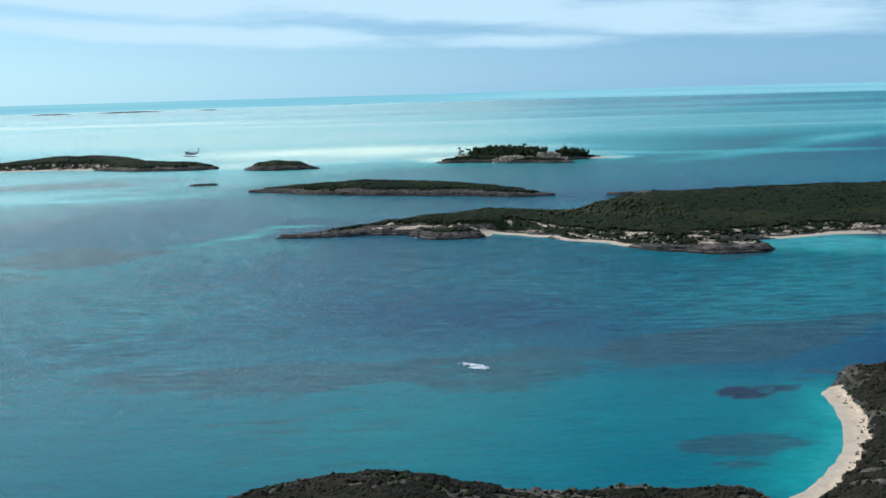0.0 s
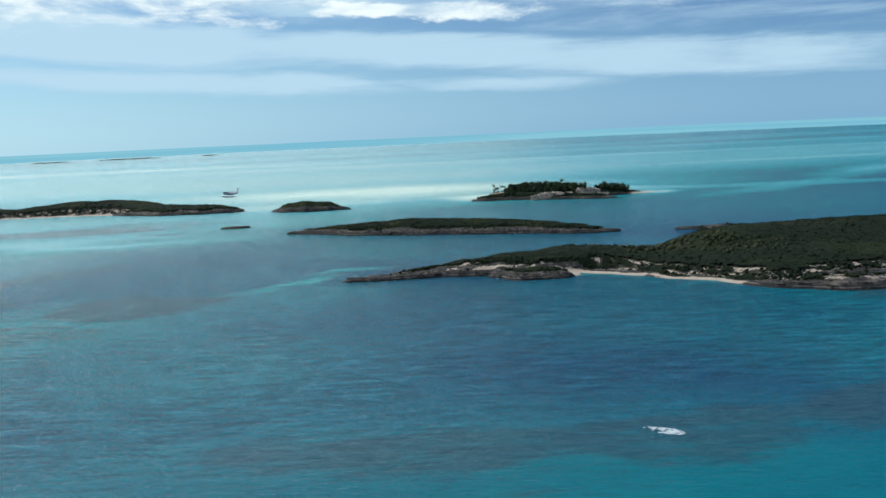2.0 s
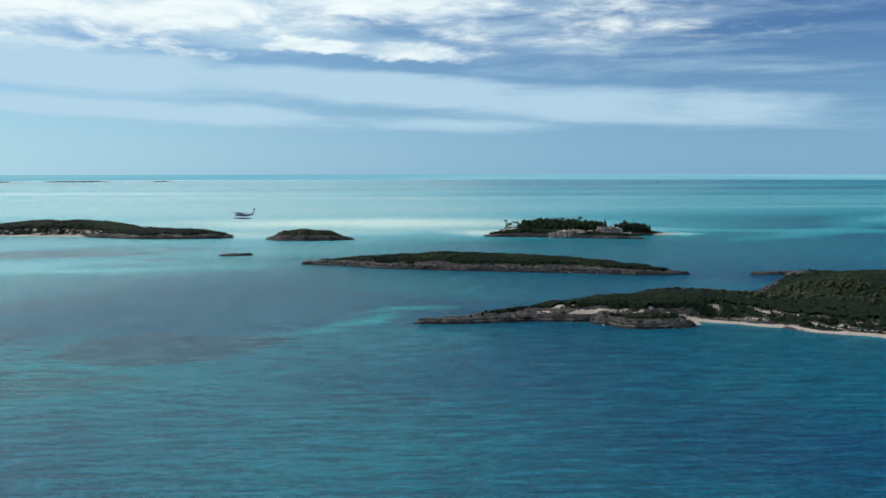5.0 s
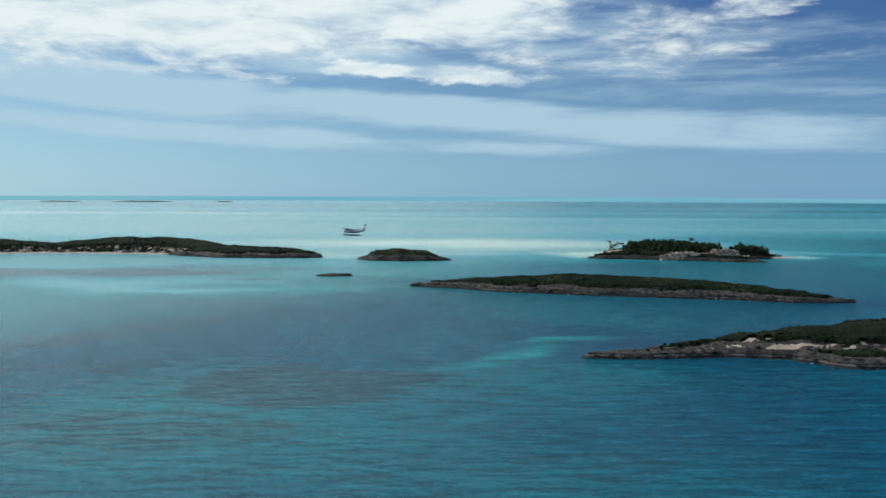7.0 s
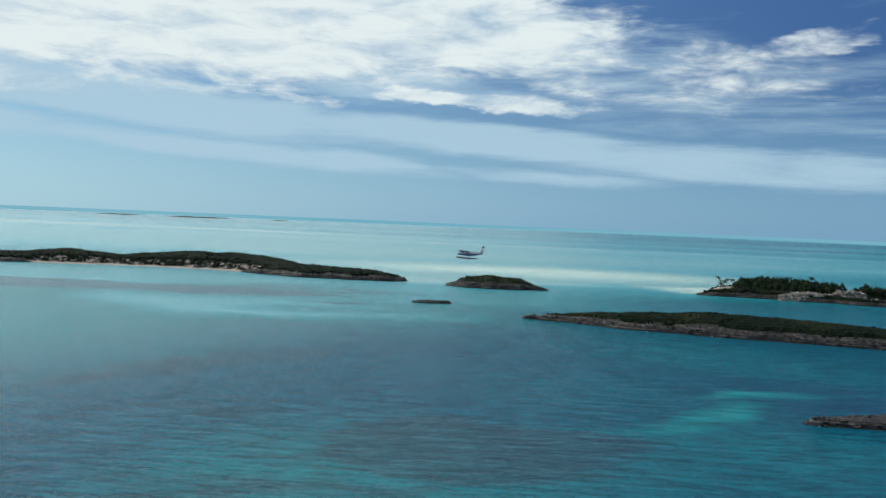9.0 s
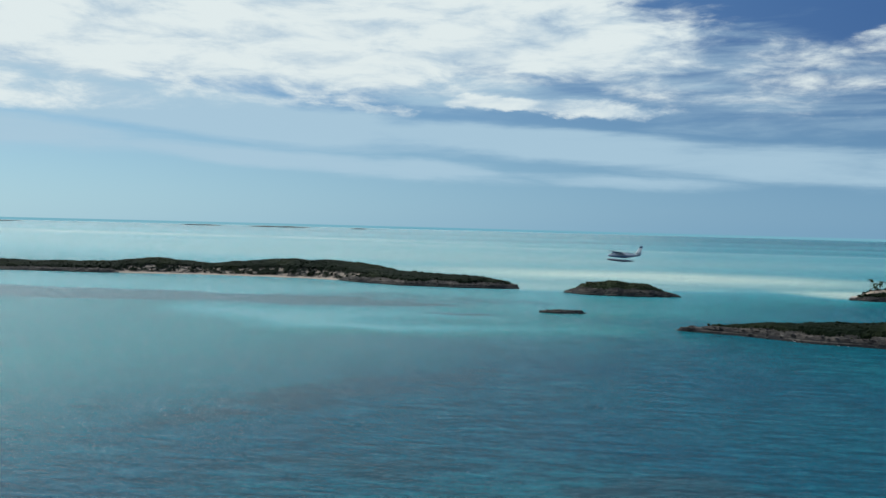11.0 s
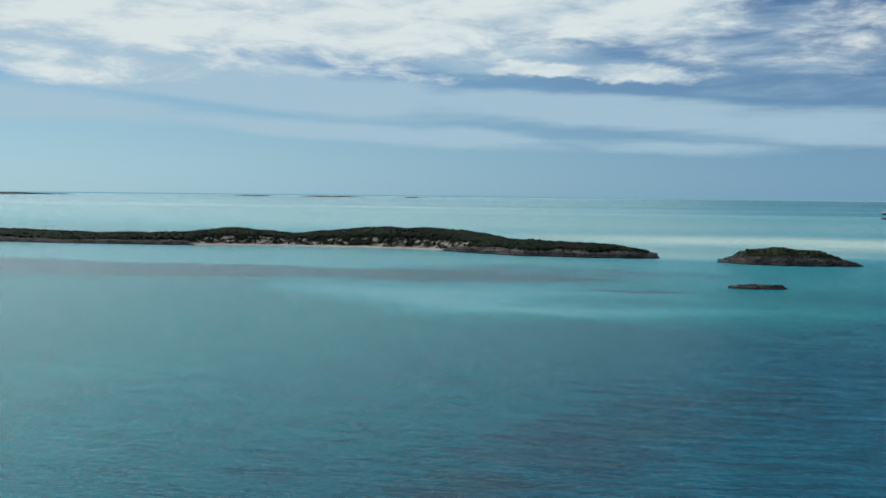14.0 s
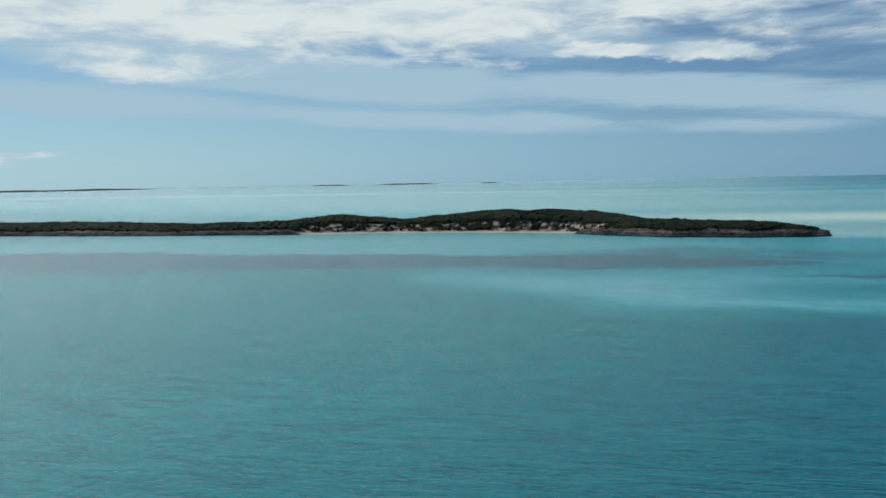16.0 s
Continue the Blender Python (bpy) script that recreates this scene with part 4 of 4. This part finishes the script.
def boulder(x, y, wide, deep, high, turn, seed):
    rng = np.random.default_rng(seed)
    bm = bmesh.new()
    bmesh.ops.create_icosphere(bm, subdivisions=4, radius=1.0)
    for v in bm.verts:
        p = v.co.copy()
        n = noise.fractal(p * 2.2 + Vector((seed * 3.1, 0, 0)), 0.6, 2.0, 5)
        p = Vector([math.copysign(abs(c) ** 0.65, c) for c in p])
        q = max(-0.5, min(1.0, p.z * 1.1))
        v.co = Vector((p.x * wide * (1 + 0.6 * n), p.y * deep * (1 + 0.7 * n), (q * high) * (1 + 0.6 * n)))
    for f in bm.faces:
        f.smooth = False
    me = bpy.data.meshes.new("boulder")
    bm.to_mesh(me)
    bm.free()
    me.materials.append(PALE_ROCK)
    ob = new("boulder", me)
    z = float(PALM_CAY.at(np.array([float(x)]), np.array([float(y)]))[1][0])
    ob.matrix_world = pose(x, y, max(0.6, z), 0, 0, turn)
    tagged(ob, "bleached pale limestone block behind the dark ledge", "boulder", "pale blocks of the small cay")


for k, (x, y, w, d, h, a) in enumerate([(62, 977, 4.6, 2.6, 3.6, 5), (70, 977, 5.4, 2.8, 3.9, -4), (78, 976, 5.0, 2.6, 3.3, 6), (86, 974, 4.2, 2.2, 2.4, -8), (74, 974, 3.0, 1.8, 1.6, 20),
                                        (97, 981, 3.6, 2.2, 1.9, 10), (104, 989, 6, 3, 3.0, 8), (114, 991, 7, 3.4, 5.2, -4), (124, 990, 6, 3, 4.0, 6), (133, 987, 5.0, 2.4, 2.4, -10), (109, 986, 3.4, 2, 2.0, 25)]):
    boulder(x, y, w, d, h, a, k)


# ---- the seaplane ----
# white paint darkened to blue-grey: the backlit shade is put into the colour
BACKLIT_WHITE = plain_material("backlit_white_paint", (0.20, 0.23, 0.29), 0.4, 0.0, 0.06)
FIN_PAINT = plain_material("white_fin_paint", (0.55, 0.58, 0.60), 0.4, 0.0, 0.06)
BLUE_PAINT = plain_material("blue_aircraft_paint", (0.02, 0.06, 0.16), 0.35, 0.0, 0.1)
FLOAT_GREY = plain_material("grey_float_paint", (0.035, 0.05, 0.085), 0.4, 0.0, 0.1)
DARK_GLASS = plain_material("tinted_glazing", (0.015, 0.02, 0.025), 0.12, 0.0, 0.05)
BARE_METAL = plain_material("brushed_alloy", (0.45, 0.46, 0.48), 0.35, 0.9, 0.1)
BLACK_RUBBER = plain_material("black_blade_paint", (0.02, 0.02, 0.022), 0.5)


def loft(bm, rings, sides=14, axis="x"):
    """A closed skin over rings of (station, side, up, half width, half height)."""
    loops = []
    for st, cy, cz, ry, rz in rings:
        loop = []
        for k in range(sides):
            a = 6.2832 * k / sides
            c, s = math.cos(a), math.sin(a)
            # slightly squared section
            c, s = math.copysign(abs(c) ** 0.8, c), math.copysign(abs(s) ** 0.8, s)
            p = (st, cy + ry * c, cz + rz * s) if axis == "x" else (cy + ry * c, st, cz + rz * s) if axis == "y" else (cy + ry * c, cz + rz * s, st)
            loop.append(bm.verts.new(p))
        loops.append(loop)
    for a, b in zip(loops, loops[1:]):
        for k in range(sides):
            bm.faces.new((a[k], a[(k + 1) % sides], b[(k + 1) % sides], b[k]))
    bm.faces.new(loops[0][::-1]), bm.faces.new(loops[-1])
    bmesh.ops.recalc_face_normals(bm, faces=bm.faces[:])
    return bm


def box_mesh(cx, cy, cz, sx, sy, sz, bevel=0.02):
    bm = bmesh.new()
    bmesh.ops.create_cube(bm, size=1.0, matrix=Matrix.Translation((cx, cy, cz)) @ Matrix.Diagonal((sx, sy, sz, 1)))
    bmesh.ops.bevel(bm, geom=bm.edges[:], offset=bevel, segments=2, affect="EDGES")
    return bm


def rod(a, b, r, squash=0.4):
    bm = bmesh.new()
    d = Vector(b) - Vector(a)
    m = Matrix.Translation((Vector(a) + Vector(b)) / 2) @ d.to_track_quat("Z", "X").to_matrix().to_4x4()
    bmesh.ops.create_cone(bm, cap_ends=True, segments=10, radius1=r, radius2=r, depth=d.length, matrix=m)
    return bm


def seaplane():
    ob = new("seaplane")
    part("fuselage", loft(bmesh.new(), [(7.2, 0, 0.0, 0.15, 0.18), (6.6, 0, 0.05, 0.48, 0.5), (5.6, 0, 0.15, 0.72, 0.75), (4.6, 0, 0.35, 0.82, 1.0), (3.4, 0, 0.42, 0.86, 1.08),
                                       (-0.8, 0, 0.42, 0.86, 1.08), (-2.6, 0, 0.55, 0.74, 0.92), (-5.2, 0, 0.85, 0.45, 0.6), (-7.6, 0, 1.1, 0.2, 0.34), (-8.3, 0, 1.2, 0.08, 0.16)]), BACKLIT_WHITE, ob, "grey-white cabin with a short nose")
    part("belly_stripe", loft(bmesh.new(), [(7.0, 0, -0.12, 0.3, 0.12), (6.2, 0, -0.12, 0.62, 0.3), (4.6, 0, -0.1, 0.86, 0.42), (-0.8, 0, -0.08, 0.90, 0.46), (-3.4, 0, 0.25, 0.66, 0.36), (-6.0, 0, 0.75, 0.36, 0.22)]), BLUE_PAINT, ob, "dark blue painted lower hull")
    for side in (-1, 1):
        part("cockpit_window", box_mesh(4.9, side * 0.66, 0.92, 1.1, 0.25, 0.48, 0.08), DARK_GLASS, ob, "tinted cockpit side glazing")
        for k in range(6):
            part("cabin_window", box_mesh(2.9 - 0.85 * k, side * 0.84, 0.72, 0.46, 0.08, 0.42, 0.03), DARK_GLASS, ob)
    part("windscreen", box_mesh(5.35, 0, 0.98, 0.5, 1.0, 0.42, 0.1), DARK_GLASS, ob, "raked two-pane windscreen")
    bm = bmesh.new()
    loft(bm, [(-9.9, 0.9, 1.78, 0.75, 0.07), (-9.3, 0.9, 1.76, 0.95, 0.12), (-1.0, 0.9, 1.62, 1.0, 0.17), (1.0, 0.9, 1.62, 1.0, 0.17), (9.3, 0.9, 1.76, 0.95, 0.12), (9.9, 0.9, 1.78, 0.75, 0.07)], 12, "y")
    part("wing", bm, FLOAT_GREY, ob, "long straight dark high wing")
    for side in (-1, 1):
        part("wing_strut", rod((0.9, side * 0.8, -0.2), (1.0, side * 4.4, 1.55), 0.09), BACKLIT_WHITE, ob)
        y = side * 2.75
        nac = part("engine", loft(bmesh.new(), [(3.2, y, 1.3, 0.26, 0.26), (2.9, y, 1.3, 0.36, 0.38), (1.6, y, 1.38, 0.42, 0.42), (0.0, y, 1.5, 0.38, 0.32), (-1.0, y, 1.58, 0.14, 0.12)], 12), BLUE_PAINT, ob, "slim dark turboprop cowling")
        bm = bmesh.new()
        bmesh.ops.create_cone(bm, cap_ends=True, segments=12, radius1=0.22, radius2=0.04, depth=0.5, matrix=Matrix.Translation((3.42, y, 1.3)) @ Matrix.Rotation(radians(90), 4, "Y"))
        part("spinner", bm, BARE_METAL, nac, "polished spinner")
        for k in range(3):
            a = radians(30 + 120 * k)
            m = Matrix.Translation((3.4, y, 1.3)) @ Matrix.Rotation(a, 4, "X") @ Matrix.Translation((0, 0, 0.72)) @ Matrix.Rotation(radians(24), 4, "Z") @ Matrix.Diagonal((0.05, 0.17, 1.2, 1))
            bm = bmesh.new()
            bmesh.ops.create_cube(bm, size=1.0, matrix=m)
            bmesh.ops.bevel(bm, geom=bm.edges[:], offset=0.02, segments=1, affect="EDGES")
            part("blade", bm, BLACK_RUBBER, nac)
    bm = bmesh.new()
    loft(bm, [(1.0, -6.6, 0, 1.45, 0.13), (2.2, -7.2, 0, 1.1, 0.11), (3.6, -7.8, 0, 0.92, 0.09), (4.1, -8.0, 0, 0.84, 0.07)], 10, "z")
    part("fin", bm, FIN_PAINT, ob, "tall swept white tail fin")
    bm = bmesh.new()
    loft(bm, [(4.08, -8.0, 0, 0.86, 0.09), (4.9, -8.4, 0, 0.74, 0.08), (5.0, -8.42, 0, 0.6, 0.05)], 10, "z")
    part("fin_tip", bm, BLUE_PAINT, ob, "dark blue painted fin tip")
    bm = bmesh.new()
    loft(bm, [(-3.2, -7.4, 1.9, 0.5, 0.05), (-2.9, -7.35, 1.9, 0.62, 0.08), (0, -7.3, 1.9, 0.72, 0.1), (2.9, -7.35, 1.9, 0.62, 0.08), (3.2, -7.4, 1.9, 0.5, 0.05)], 10, "y")
    part("tailplane", bm, FLOAT_GREY, ob)
    for side in (-1, 1):
        y = side * 1.75
        fl = part("float", loft(bmesh.new(), [(6.6, y, -1.6, 0.08, 0.1), (6.0, y, -1.7, 0.3, 0.28), (4.6, y, -1.8, 0.44, 0.46), (0.0, y, -1.8, 0.46, 0.50), (-0.1, y, -1.74, 0.46, 0.42), (-3.4, y, -1.58, 0.28, 0.26), (-4.8, y, -1.45, 0.08, 0.1)]), FLOAT_GREY, ob, "long dark grey float with a stepped keel")
        for x, xt in ((3.6, 3.0), (-0.6, -0.6)):
            part("float_strut", rod((x, y, -1.45), (xt, side * 0.62, -0.35), 0.07), BARE_METAL, fl)
    for x in (3.6, -0.6):
        part("spreader_bar", rod((x, -1.75, -1.5), (x, 1.75, -1.5), 0.06), BARE_METAL, ob)
    ob.matrix_world = pose(-190.0, 698.0, 36.0, 4, -2, 146)
    tagged(ob, "white and blue twin-engined floatplane flying low over the water", "seaplane")


seaplane()
